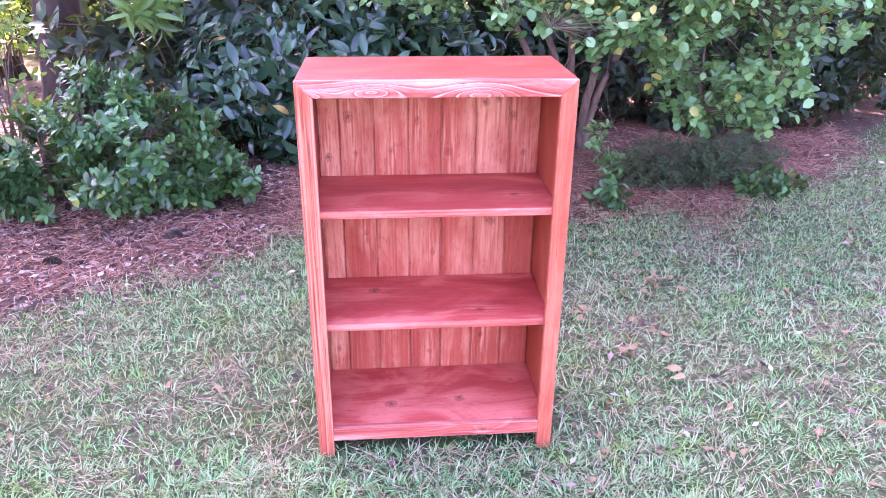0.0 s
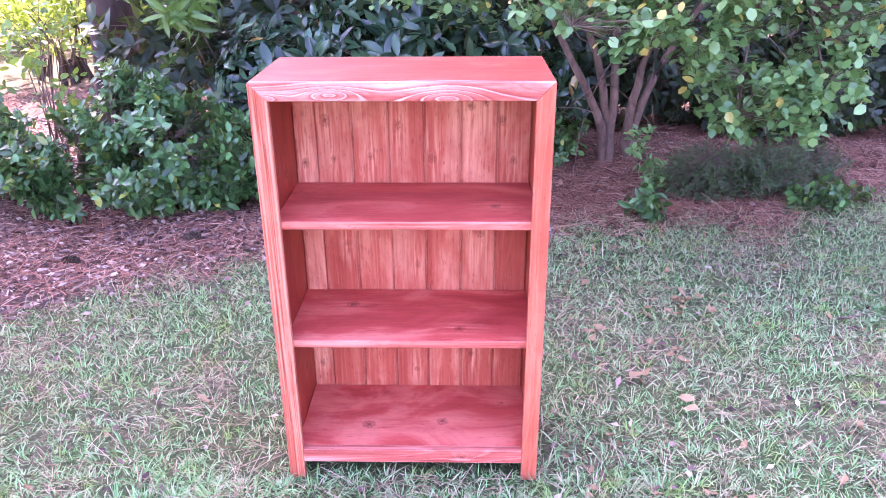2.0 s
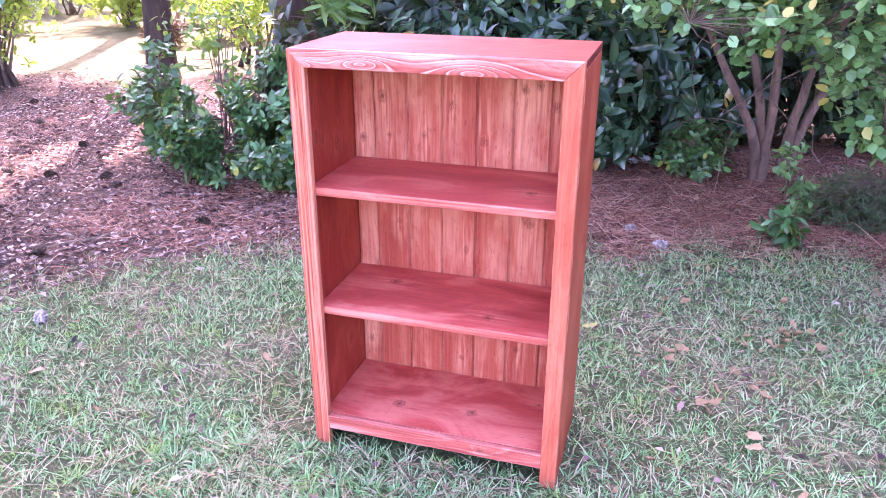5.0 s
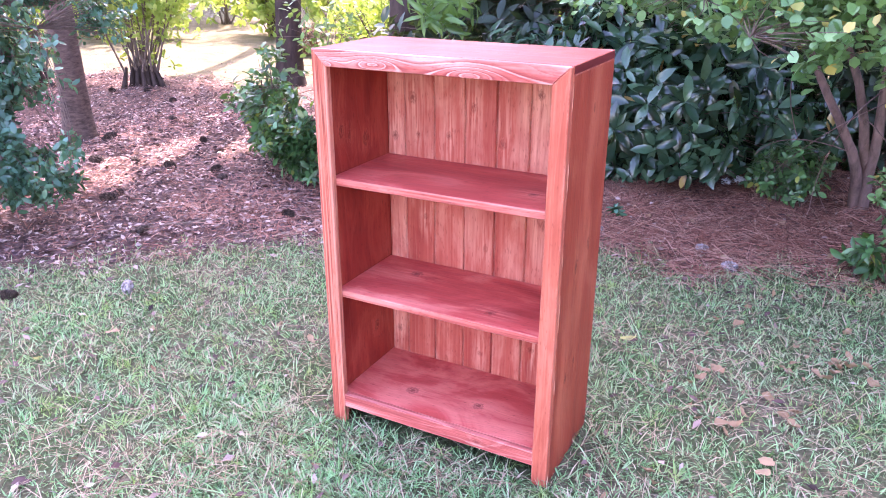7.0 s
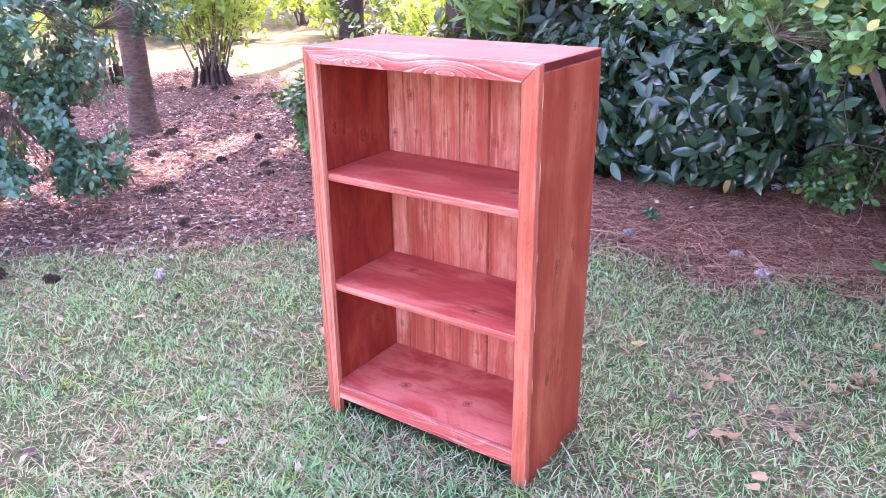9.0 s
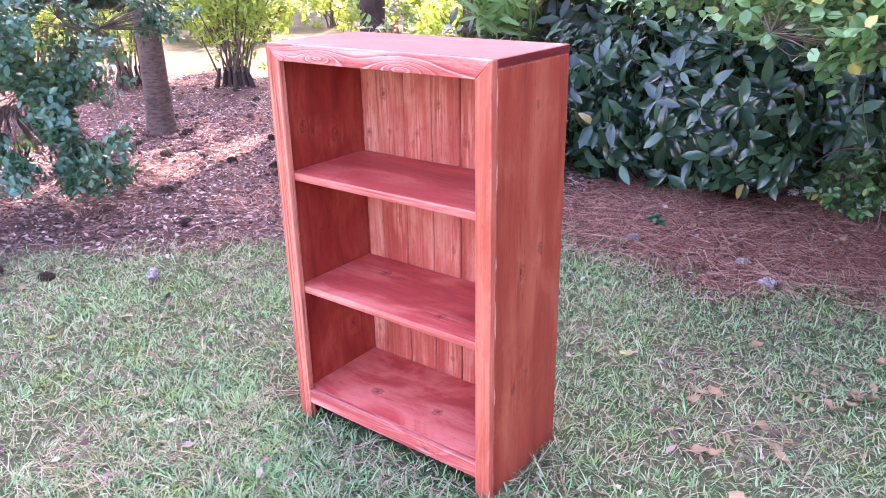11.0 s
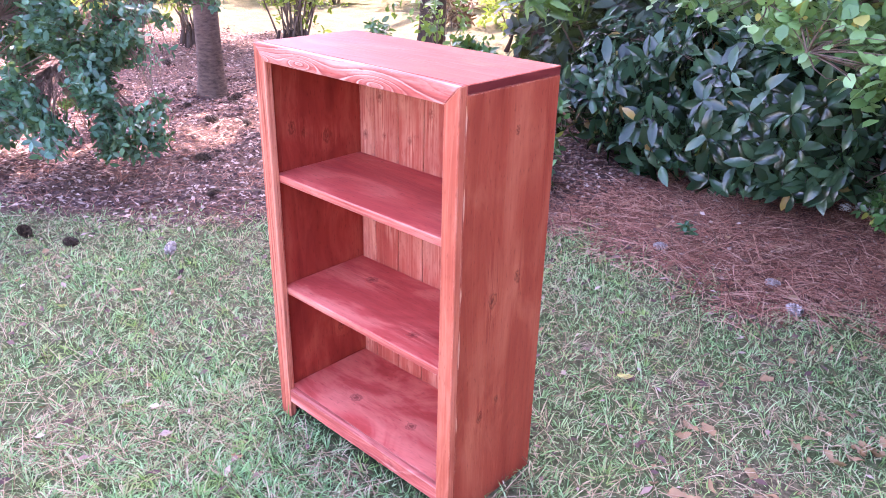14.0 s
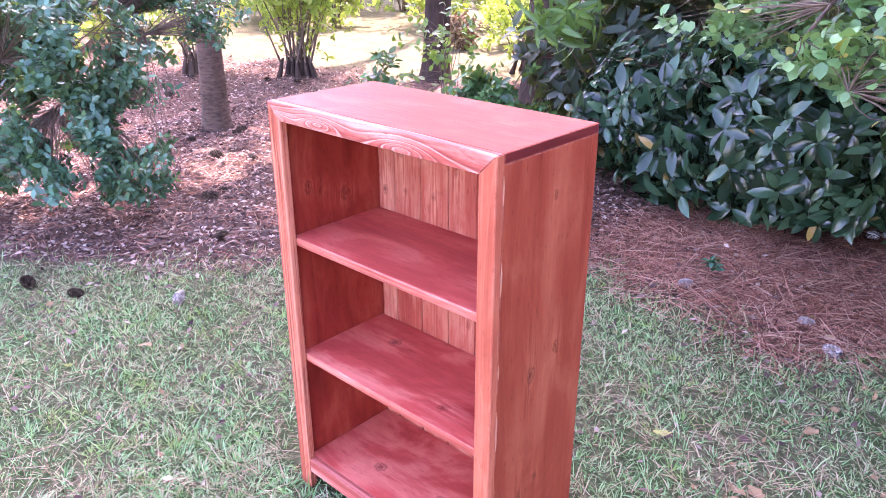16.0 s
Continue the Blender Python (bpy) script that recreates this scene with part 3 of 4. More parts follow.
def strip_shape(n=3):
    """A thin bent needle 1 long."""
    v, f = [], []
    for i in range(n + 1):
        y = i / n
        v += [(-0.5, y, 0.1 * y * (1 - y)), (0.5, y, 0.1 * y * (1 - y))]
    for i in range(n):
        f += [(2 * i, 2 * i + 1, 2 * i + 3), (2 * i, 2 * i + 3, 2 * i + 2)]
    return np.array(v, float), np.array(f)


STRIP = strip_shape(2)


def lay_needles(name, label, p, size, wide, material=NEEDLE):
    n = len(p)
    turn = rng.random(n) * 6.283
    rise = rng.normal(0.03, 0.09, n)
    ahead = np.stack([np.cos(turn) * np.cos(rise), np.sin(turn) * np.cos(rise), np.sin(rise)], -1)
    up = np.tile((0.0, 0, 1), (n, 1)) + rng.normal(0, 0.25, (n, 3))
    p = p + np.stack([np.zeros(n), np.zeros(n), rng.uniform(0.002, 0.022, n)], -1)
    v, f = scatter(STRIP, p, ahead, up, rng.uniform(*size, n), rng.uniform(*wide, n))
    return tagged(new(name, np_mesh(name, v, f, material)), label, "pine straw", kind="stuff")


lay_needles("pine_straw", "deep layer of reddish brown fallen pine needles", np.concatenate([on_ground(-1.0, 2.6, 0.0, 3.6, 62000, 1, 0.35), on_ground(-0.9, 1.2, 1.2, 2.7, 9000, 1, 0.35)]), (0.06, 0.18), (0.0018, 0.0036))
lay_needles("pine_straw", "thin layer of brown pine needles and scraps under the trees", np.concatenate([on_ground(-4.2, -1.0, 0.0, 3.6, 15000, 1, 0.35), on_ground(-2.4, -0.8, 1.0, 1.85, 6000, 1, 0.3), on_ground(-8, -3.6, 0.2, 5.5, 14000, 1, 0.4), on_ground(-9, 4, -1.5, 7, 14000, 1, 0.4)]), (0.035, 0.12), (0.0018, 0.0034))


def lawn_needles():
    p = on_ground(-3, 3.4, -0.9, 2.6, 80000, -1)
    p = p[rng.random(len(p)) < 0.20 + 0.45 * np.clip(-worn_lawn(p[:, 0], p[:, 1]), 0, 1)]
    p[:, 2] = 0.011
    p = p[~under_case(p)]
    lay_needles("loose_pine_needles", "dry pine needles strewn over the lawn grass", p, (0.03, 0.13), (0.0010, 0.0020), STRAW)


lawn_needles()


def lay_litter():
    p = np.concatenate([on_ground(-4.5, -0.9, 0, 3.6, 42000, 1, 0.4), on_ground(-0.9, 2.6, 0, 3.6, 6000, 1, 0.4), on_ground(-8, -4.2, 0.2, 5.5, 22000, 1, 0.4), on_ground(-9, 4, -1, 7, 12000, 1, 0.4), on_ground(-2.5, 3, -0.7, 2.2, 1300, -1)])
    p = p[np.hypot(np.maximum(np.abs(p[:, 0] + 0.307) - 0.307, 0), np.maximum(np.abs(p[:, 1] - 0.148) - 0.148, 0)) > 0.05]
    n = len(p)
    turn = rng.random(n) * 6.283
    ahead = np.stack([np.cos(turn), np.sin(turn), rng.normal(0, 0.25, n)], -1)
    v, f = scatter(SIMPLE, p + (0, 0, 0.012) + rng.uniform(0, 0.01, (n, 1)) * (0, 0, 1), ahead, np.tile((0.0, 0, 1), (n, 1)) + rng.normal(0, 0.35, (n, 3)), rng.uniform(0.012, 0.04, n))
    tagged(new("leaf_litter", np_mesh("leaf_litter", v, f, LITTER)), "small dry leaf scraps and bark chips on the ground", "leaf litter", kind="stuff")


lay_litter()


# ---- the bookcase ----
W, H, D = 0.614, 0.988, 0.297
STILE, BOARD = 0.038, 0.019


def make_bookcase():
    case = thing("bookcase", "red-stained pine bookcase with two shelves standing on the grass", "bookcase", (0, 0, 0))
    part("stile", prism([(-W, 0), (-W + STILE, 0), (-W + STILE, H - STILE), (-W, H)], 0, BOARD, 0.0018), WOOD_FRAME_COMBED, case, "orange-red front stile with ridged grain and a mitred top")
    part("stile", prism([(0, 0), (0, H), (-STILE, H - STILE), (-STILE, 0)], 0, BOARD, 0.0018), WOOD_FRAME_Z, case, "orange-red front stile with a mitred top")
    part("top_rail", prism([(-W, H), (-W + STILE, H - STILE), (-STILE, H - STILE), (0, H)], 0, BOARD, 0.0018), WOOD_RAIL, case, "mitred front rail with pale swirling grain")
    part("bottom_rail", block((-W + STILE, 0.003, 0.050), (-STILE, BOARD + 0.0008, 0.0872), 0.001), WOOD_RAIL_LOW, case, "front rail with worn pale grain")
    for x, wood in ((-W, WOOD_SIDE_KNOTS), (-BOARD, WOOD_SIDE)):
        panel = part("side_panel", block((x, BOARD, 0), (x + BOARD, D, H - BOARD), 0.0012), wood, case)
    for z0, z1, y in ((0.952, 0.90, 0.0), (0.80, 0.735, 0.001), (0.60, 0.565, 0.001), (0.50, 0.41, 0.0005), (0.29, 0.25, 0.001)):
        chip = [(BOARD + y, z0), (BOARD + y - 0.0015, (z0 + z1) / 2), (BOARD + y, z1), (BOARD + y + 0.0018, z1 + 0.012), (BOARD + y + 0.0026, z0 - 0.022)]
        bm = bmesh.new()
        lo = [bm.verts.new((-0.0006, py, pz)) for py, pz in chip]
        hi = [bm.verts.new((0.0004, py, pz)) for py, pz in chip]
        bm.faces.new(hi[::-1])
        for n in range(5):
            bm.faces.new((lo[n], lo[(n + 1) % 5], hi[(n + 1) % 5], hi[n]))
        bmesh.ops.recalc_face_normals(bm, faces=bm.faces[:])
        part("worn_chip", bm, WOOD_CHIP, panel, "pale worn chip along the front seam")
    top = part("top", block((-W, BOARD, H - BOARD), (0, D, H), 0.0015), WOOD_TOP, case, "red-stained top board with dark end grain")
    top.data.materials.append(WOOD_END)
    for face in top.data.polygons:
        if abs(face.normal.x) > 0.9:
            face.material_index = 1
    for z, wood in ((0.087, WOOD_SHELF_LOW), (0.387, WOOD_SHELF_MID), (0.684, WOOD_SHELF_TOP)):
        shelf = part("shelf", block((-W + BOARD, BOARD + 0.001, z - BOARD), (-BOARD, D - 0.012, z), 0.002), wood, case)
        shelf.data.materials.append(WOOD_EDGE)
        for face in shelf.data.polygons:
            if face.normal.y < -0.6:
                face.material_index = 1
    joints = [-W + BOARD] + [-0.542 + 0.0885 * n for n in range(6)] + [-BOARD]
    for a, b in zip(joints, joints[1:]):
        bm = block((a + 0.0016, D - 0.012, 0.04), (b - 0.0016, D - 0.002, H - BOARD), 0.003)
        tongue = bmesh.ops.create_cube(bm, size=1)["verts"]
        for v in tongue:
            v.co = Vector((b + v.co.x * 0.008, D - 0.004 + v.co.y * 0.003, (0.045 + H - BOARD - 0.005) / 2 + v.co.z * (H - BOARD - 0.055)))
        part("back_plank", bm, WOOD_PLANK, case)
    return case


make_bookcase()


# ---- shrubs and trees ----
shrub("evergreen_shrub", "dense small-leaved green shrub sprawling over the pine straw", "shrub", (-1.55, 2.15, 0),
      [(-1.65, 1.95, 0.26, 0.48, 0.45, 0.26), (-2.05, 2.0, 0.24, 0.42, 0.42, 0.25), (-1.68, 2.15, 0.54, 0.26, 0.26, 0.2), (-1.3, 1.9, 0.16, 0.24, 0.22, 0.16), (-1.13, 1.8, 0.14, 0.13, 0.14, 0.13), (-1.95, 1.85, 0.18, 0.4, 0.3, 0.18), (-1.85, 2.05, 0.38, 0.3, 0.24, 0.16)],
      2000, 9, (0.036, 0.063), OVAL, LEAF_SMALL, TWIG, 1.1, 0.06, 16, 0.006, 0.05, 0.45)
shrub("evergreen_shrub", "straggling small-leaved green shrub with bare twigs", "shrub", (-2.5, 2.1, 0),
      [(-2.5, 1.95, 0.28, 0.28, 0.28, 0.26), (-2.55, 2.1, 0.5, 0.15, 0.16, 0.2)], 105, 9, (0.04, 0.066), OVAL, LEAF_SMALL, TWIG, 1.1, 0.06, 8, 0.008, 0.08, 0.3)
shrub("laurel_hedge", "large-leaved dark glossy evergreen shrub along the straw bed", "shrub", (-0.5, 2.9, 0),
      [(-0.55, 2.75, 0.38, 0.75, 0.5, 0.4), (-1.0, 2.8, 0.4, 0.42, 0.4, 0.4), (0.05, 3.0, 0.35, 0.5, 0.4, 0.36), (-0.5, 2.9, 0.75, 0.6, 0.4, 0.3), (-1.35, 2.8, 0.4, 0.3, 0.3, 0.38), (-0.98, 2.58, 0.22, 0.3, 0.25, 0.22), (-0.4, 2.55, 0.22, 0.45, 0.22, 0.2)],
      1120, 8, (0.08, 0.145), LARGE, LEAF_LARGE, TWIG, 1.25, 0.09, 16, 0.012, 0.05, 0.1, lean=(0, -0.35, -0.1))
# The last three blobs are unseen, added high up to shade the hedge.
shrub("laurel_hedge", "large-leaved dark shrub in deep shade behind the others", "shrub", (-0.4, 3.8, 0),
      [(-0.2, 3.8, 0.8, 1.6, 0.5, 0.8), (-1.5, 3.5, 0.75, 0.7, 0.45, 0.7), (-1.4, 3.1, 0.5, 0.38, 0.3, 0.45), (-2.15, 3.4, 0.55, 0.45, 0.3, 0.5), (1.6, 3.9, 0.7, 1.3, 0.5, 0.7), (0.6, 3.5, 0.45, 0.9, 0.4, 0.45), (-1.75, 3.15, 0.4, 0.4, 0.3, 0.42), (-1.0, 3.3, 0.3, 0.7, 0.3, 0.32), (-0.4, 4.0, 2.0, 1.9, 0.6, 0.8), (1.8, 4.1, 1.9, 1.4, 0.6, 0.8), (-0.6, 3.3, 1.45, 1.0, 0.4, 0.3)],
      2700, 8, (0.10, 0.17), BROAD, LEAF_SHADE_DARK, TWIG, 1.15, 0.09, 18, 0.02, 0.05, 0.0)
shrub("drooping_shrub", "branch of long drooping pale green leaves", "shrub", (-1.7, 3.5, 0),
      [(-1.65, 2.6, 0.86, 0.28, 0.22, 0.16), (-1.8, 2.8, 1.1, 0.4, 0.3, 0.2)], 42, 9, (0.09, 0.16), LANCE, LEAF_LANCE, TWIG, 1.2, 0.08, 3, 0.01, 0.5, 0, 0.4, 0.6, "", (0, 0, -0.6))
shrub("holly_shrub", "blue-green small-leaved shrub with hanging branches", "shrub", (-3.9, 0.1, 0),
      [(-2.95, 0.4, 0.8, 0.55, 0.55, 0.5), (-2.55, 0.4, 0.5, 0.33, 0.35, 0.36), (-3.2, 0.3, 0.5, 0.5, 0.5, 0.45), (-3.15, 1.0, 0.95, 0.4, 0.3, 0.28), (-3.5, 1.35, 1.1, 0.4, 0.3, 0.2), (-2.7, 0.95, 0.93, 0.3, 0.25, 0.15), (-3.05, 1.28, 0.92, 0.32, 0.25, 0.14), (-2.62, 0.5, 0.34, 0.26, 0.3, 0.28)],
      2100, 9, (0.03, 0.054), OVAL, LEAF_HOLLY, TWIG, 1.1, 0.07, 14, 0.007, 0.12, 0.5)
shrub("feathery_shrub", "low feathery dark green shrub at the lawn's edge", "shrub", (1.12, 2.1, 0),
      [(0.98, 2.08, 0.11, 0.24, 0.2, 0.17), (1.3, 2.1, 0.12, 0.26, 0.2, 0.17), (1.62, 2.3, 0.1, 0.2, 0.18, 0.13)], 1100, 12, (0.016, 0.034), NARROW, LEAF_FERN, TWIG, 0.8, 0.09, 12, 0.006, 0.02)
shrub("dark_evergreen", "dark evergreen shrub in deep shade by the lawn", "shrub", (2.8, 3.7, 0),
      [(2.5, 3.4, 0.75, 0.8, 0.5, 0.75), (3.3, 4.0, 0.9, 0.9, 0.6, 0.9), (4.6, 5.2, 0.9, 1.3, 0.8, 1.0), (2.6, 3.5, 0.28, 0.9, 0.3, 0.32), (3.7, 4.2, 0.32, 0.9, 0.35, 0.36)], 1450, 9, (0.05, 0.095), COARSE, LEAF_SHADE_DARK, TWIG, 1.1, 0.09, 14, 0.02, 0.05)
# Filler shrub, its shade-dark leaves added to cover the glare behind.
shrub("dark_evergreen", "evergreen shrub with shade-dark leaves added before the sunny clearing", "shrub", (-2.95, 5.0, 0),
      [(-2.95, 5.0, 0.5, 0.45, 0.4, 0.5), (-2.9, 5.1, 0.95, 0.4, 0.35, 0.3)], 330, 9, (0.06, 0.1), COARSE, LEAF_SHADE_DARK, TWIG, 1.1, 0.09, 8, 0.012, 0.05)
# Filler shrub, added so the gaps under the small tree read dark.
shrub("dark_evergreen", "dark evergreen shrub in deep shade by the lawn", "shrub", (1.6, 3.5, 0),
      [(1.4, 3.4, 0.45, 0.8, 0.35, 0.5), (2.3, 3.3, 0.5, 0.6, 0.35, 0.55), (1.8, 3.1, 0.25, 0.7, 0.25, 0.28)], 900, 9, (0.05, 0.09), COARSE, LEAF_SHADE_DARK, TWIG, 1.1, 0.08, 10, 0.012, 0.02)
shrub("bare_shrub", "mostly bare twiggy shrub in front of the sunlit woods", "shrub", (-2.45, 2.55, 0),
      [(-2.45, 2.5, 0.6, 0.45, 0.35, 0.45)], 50, 5, (0.04, 0.07), OVAL, LEAF_LANCE, TWIG, 1.1, 0.08, 10, 0.005, 0.15, 0.2)
shrub("undergrowth_plant", "small bright green leafy plant under the shrub tree", "plant", (0.3, 2.62, 0),
      [(0.3, 2.55, 0.18, 0.2, 0.16, 0.16)], 110, 8, (0.03, 0.055), OVAL, LEAF_SMALL, TWIG, 1.1, 0.05, 6, 0.004, 0.03)
shrub("undergrowth_plant", "low leafy weed with broad leaves on the straw", "plant", (0.67, 1.72, 0),
      [(0.67, 1.72, 0.1, 0.09, 0.08, 0.08)], 10, 7, (0.05, 0.08), LARGE, LEAF_SMALL, TWIG, 1.15, 0.04, 4, 0.003, 0.03)
shrub("undergrowth_plant", "low leafy weeds at the edge of the grass", "plant", (1.56, 1.9, 0),
      [(1.5, 1.88, 0.07, 0.16, 0.12, 0.07), (1.68, 1.98, 0.06, 0.12, 0.1, 0.06)], 55, 8, (0.03, 0.06), OVAL, LEAF_SMALL, TWIG, 1.1, 0.04, 6, 0.003, 0.02)
shrub("vine", "bright green climbing vine hanging beside the stems", "plant", (0.78, 2.3, 0),
      [(0.72, 2.2, 0.22, 0.07, 0.06, 0.2), (0.8, 2.1, 0.1, 0.08, 0.08, 0.1)], 24, 8, (0.03, 0.055), OVAL, LEAF_ROUND, TWIG, 1.1, 0.04, 4, 0.004, 0.02)
shrub("seedling", "small blue-green seedling standing in the pine straw", "plant", (-0.35, 1.82, 0),
      [(-0.35, 1.82, 0.09, 0.02, 0.02, 0.02)], 4, 8, (0.03, 0.05), OVAL, LEAF_HOLLY, TWIG, 1.2, 0.02, 2, 0.002, 0.03)


def make_shrub_tree():
    """Many-stemmed small tree with round leaves, arching over the case."""
    base = (0.63, 2.65, 0)
    ob = thing("shrub_tree", "multi-stemmed small tree with round light green leaves", "tree", base)
    b = np.array(base)
    ways = [[(0.62, 2.64, -0.04), (0.60, 2.62, 0.2), (0.42, 2.54, 0.55), (0.17, 2.5, 0.98), (-0.15, 2.3, 1.6)],
            [(0.64, 2.66, -0.04), (0.63, 2.65, 0.22), (0.53, 2.58, 0.62), (0.36, 2.54, 0.95), (0.2, 2.2, 1.6)],
            [(0.64, 2.64, -0.04), (0.645, 2.64, 0.26), (0.63, 2.6, 0.7), (0.6, 2.55, 1.1), (0.6, 2.1, 1.8)],
            [(0.75, 2.70, -0.04), (0.75, 2.69, 0.25), (0.80, 2.62, 0.62), (0.93, 2.4, 1.0), (1.2, 1.9, 1.5)],
            [(0.76, 2.69, -0.04), (0.79, 2.71, 0.24), (0.97, 2.75, 0.66), (1.25, 2.7, 1.1), (1.6, 2.3, 1.6)]]
    t = np.linspace(0, 4, 17)
    paths = np.array([np.stack([np.interp(t, range(5), [q[a] for q in way]) for a in range(3)], -1) for way in ways])
    paths[:, 1:-1] = (paths[:, :-2] + 2 * paths[:, 1:-1] + paths[:, 2:]) / 4
    paths += rng.normal(0, 0.004, paths.shape)
    for path in paths:
        v, f = tubes(path[None] - b, 0.034, 0.008, 9)
        part("stem", np_mesh("stem", v, f, BARK_PINK, True), BARK_PINK, ob, "smooth pinkish brown stem")
    blobs = [(0.55, 1.15, 0.98, 0.35, 0.3, 0.16), (0.95, 1.3, 0.78, 0.4, 0.3, 0.24), (0.3, 1.35, 1.0, 0.35, 0.3, 0.14), (-0.25, 1.7, 1.05, 0.35, 0.3, 0.13),
             (1.3, 1.5, 0.95, 0.3, 0.3, 0.16), (1.6, 1.7, 0.86, 0.25, 0.12, 0.03), (0.8, 1.5, 1.25, 0.8, 0.6, 0.25), (0.4, 2.0, 1.6, 1.0, 0.7, 0.3), (0.95, 1.25, 0.6, 0.2, 0.16, 0.12)]
    p, core = in_blobs(blobs, 1900, 0.4, 0.45, 0.15)
    nodes = paths[:, 8:].reshape(-1, 3)
    mains = p[rng.choice(len(p), 40)]
    near = nodes[np.argmin(((mains[:, None] - nodes[None]) ** 2).sum(-1) + 0.4 * np.maximum(nodes[None, :, 2] - mains[:, None, 2], 0), 1)]
    limb = bends(near, mains, 0.12, 0.05, 8)
    v, f = tubes(limb - b, 0.010, 0.004, 6)
    tagged(part("branch_mass", np_mesh("branch_mass", v, f, BARK_PINK, True), BARK_PINK, ob), kind="stuff")
    ln = limb[:, 2:].reshape(-1, 3)
    v, f = tubes(bends(ln[np.argmin(((p[:, None] - ln[None]) ** 2).sum(-1), 1)], p, 0.01, 0.02, 4) - b, 0.003, 0.001, 3)
    tagged(part("twig_mass", np_mesh("twig_mass", v, f, TWIG, True), TWIG, ob), kind="stuff")
    v, f = rosettes(p - b, (p - core) * (1, 1, 0.3) + (0, -0.1, 0.05), 10, (0.03, 0.05), 1.15, ROUND, 0.1, 0.25)
    tagged(part("foliage", np_mesh("foliage", v, f, LEAF_ROUND, True), LEAF_ROUND, ob, "round light green leaves with a few yellow ones"), kind="stuff")
    starts = np.array([paths[n % 5, 5 + n] for n in range(6)])
    loose = np.array([(0.15, 2.3, 0.3), (0.95, 2.2, 0.1), (0.42, 2.4, 0.05), (0.2, 2.5, 0.14), (0.85, 2.3, 0.12), (0.5, 2.45, 0.02)])
    for path in bends(starts, loose, 0.16, 0.12, 9):
        v, f = tubes(path[None] - b, 0.0036, 0.0015, 5)
        part("dead_twig", np_mesh("dead_twig", v, f, BARK_PINK, True), BARK_PINK, ob, "thin bare dead twig")


make_shrub_tree()


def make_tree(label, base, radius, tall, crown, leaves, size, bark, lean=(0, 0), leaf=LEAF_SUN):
    """A trunk flared at its foot, limbs, and an unseen high crown for shade."""
    ob = thing("tree", label, "tree", base)
    t = np.linspace(0, 1, 26) ** 1.6
    path = np.stack([lean[0] * t + 0.03 * np.sin(5 * t), lean[1] * t + 0.03 * np.cos(4 * t) - 0.03, tall * t - 0.06], -1)[None]
    v, f = tubes(path, radius, radius, 18)
    v = v.reshape(26, 18, 3)
    h = tall * t
    grow = (1 + 0.55 * np.exp(-h / 0.12) - 0.35 * t)[:, None, None]
    ridge = 1 + 0.05 * np.sin(np.arange(18) * 2.1 + 3 * t[:, None])[..., None] + 0.12 * np.exp(-h / 0.1)[:, None, None] * np.sin(np.arange(18) * 1.05)[None, :, None]
    v = path[0][:, None] + (v - path[0][:, None]) * grow * ridge
    part("trunk", np_mesh("trunk", v.reshape(-1, 3), f, bark, True), bark, ob)
    cx, cy, cz, rx, ry, rz = crown
    p, core = in_blobs([crown, (cx - rx * 0.4, cy + ry * 0.3, cz + rz * 0.4, rx * 0.7, ry * 0.7, rz * 0.7), (cx + rx * 0.4, cy - ry * 0.2, cz - rz * 0.2, rx * 0.7, ry * 0.7, rz * 0.7)], leaves, 2.2, 0.3)
    b = np.array(base, float)
    ends = p[rng.choice(len(p), 12)]
    foot = np.array(path[0][rng.integers(14, 24, 12)]) + b
    for one in bends(foot, ends, 0.3, 0.2, 7):
        v, f = tubes(one[None] - b, radius * 0.35, 0.012, 6)
        part("limb", np_mesh("limb", v, f, bark, True), bark, ob)
    v, f = rosettes(p - b, (p - core) + (0, 0, 0.5), 5, size, 1.2, SIMPLE, 0.2, 0.4)
    tagged(part("crown", np_mesh("crown", v, f, leaf), leaf, ob, "unseen leafy green crown that shades the ground"), kind="stuff")


make_tree("slender tree with a grey-brown banded trunk in pine straw", (-4.05, 1.88, 0), 0.086, 6.0, (-4.6, 1.2, 5.4, 1.6, 1.6, 1.2), 600, (0.16, 0.3), BARK, (-0.2, 0.1))
make_tree("dark-barked tree in the straw bed before sunlit shrubs", (-4.2, 4.3, 0), 0.12, 7.0, (-3.3, 5.2, 6.2, 1.8, 2.4, 1.3), 850, (0.26, 0.48), BARK_DARK, (0.1, 0.2))
make_tree("dark tree trunk in shade behind the evergreen shrubs, its unseen crown shading the lawn", (-2.6, 3.75, 0), 0.155, 6.5, (-2.0, 5.0, 5.6, 2.2, 2.7, 1.3), 1500, (0.26, 0.48), BARK_DARK, (0.1, 0.3))
# The two trees below are placed for their crowns' shade on the lawn.
make_tree("dark tree trunk in shade behind the evergreen shrubs, its unseen crown shading the lawn", (0.6, 4.5, 0), 0.12, 6.5, (0.4, 5.2, 5.6, 2.3, 2.7, 1.4), 1500, (0.26, 0.48), BARK_DARK, (-0.1, 0.2))
make_tree("dark tree trunk in shade behind the evergreen shrubs, its unseen crown shading the lawn", (3.2, 5.0, 0), 0.12, 6.5, (3.0, 5.2, 5.6, 2.3, 2.6, 1.4), 1300, (0.26, 0.48), BARK_DARK, (-0.1, 0.2))


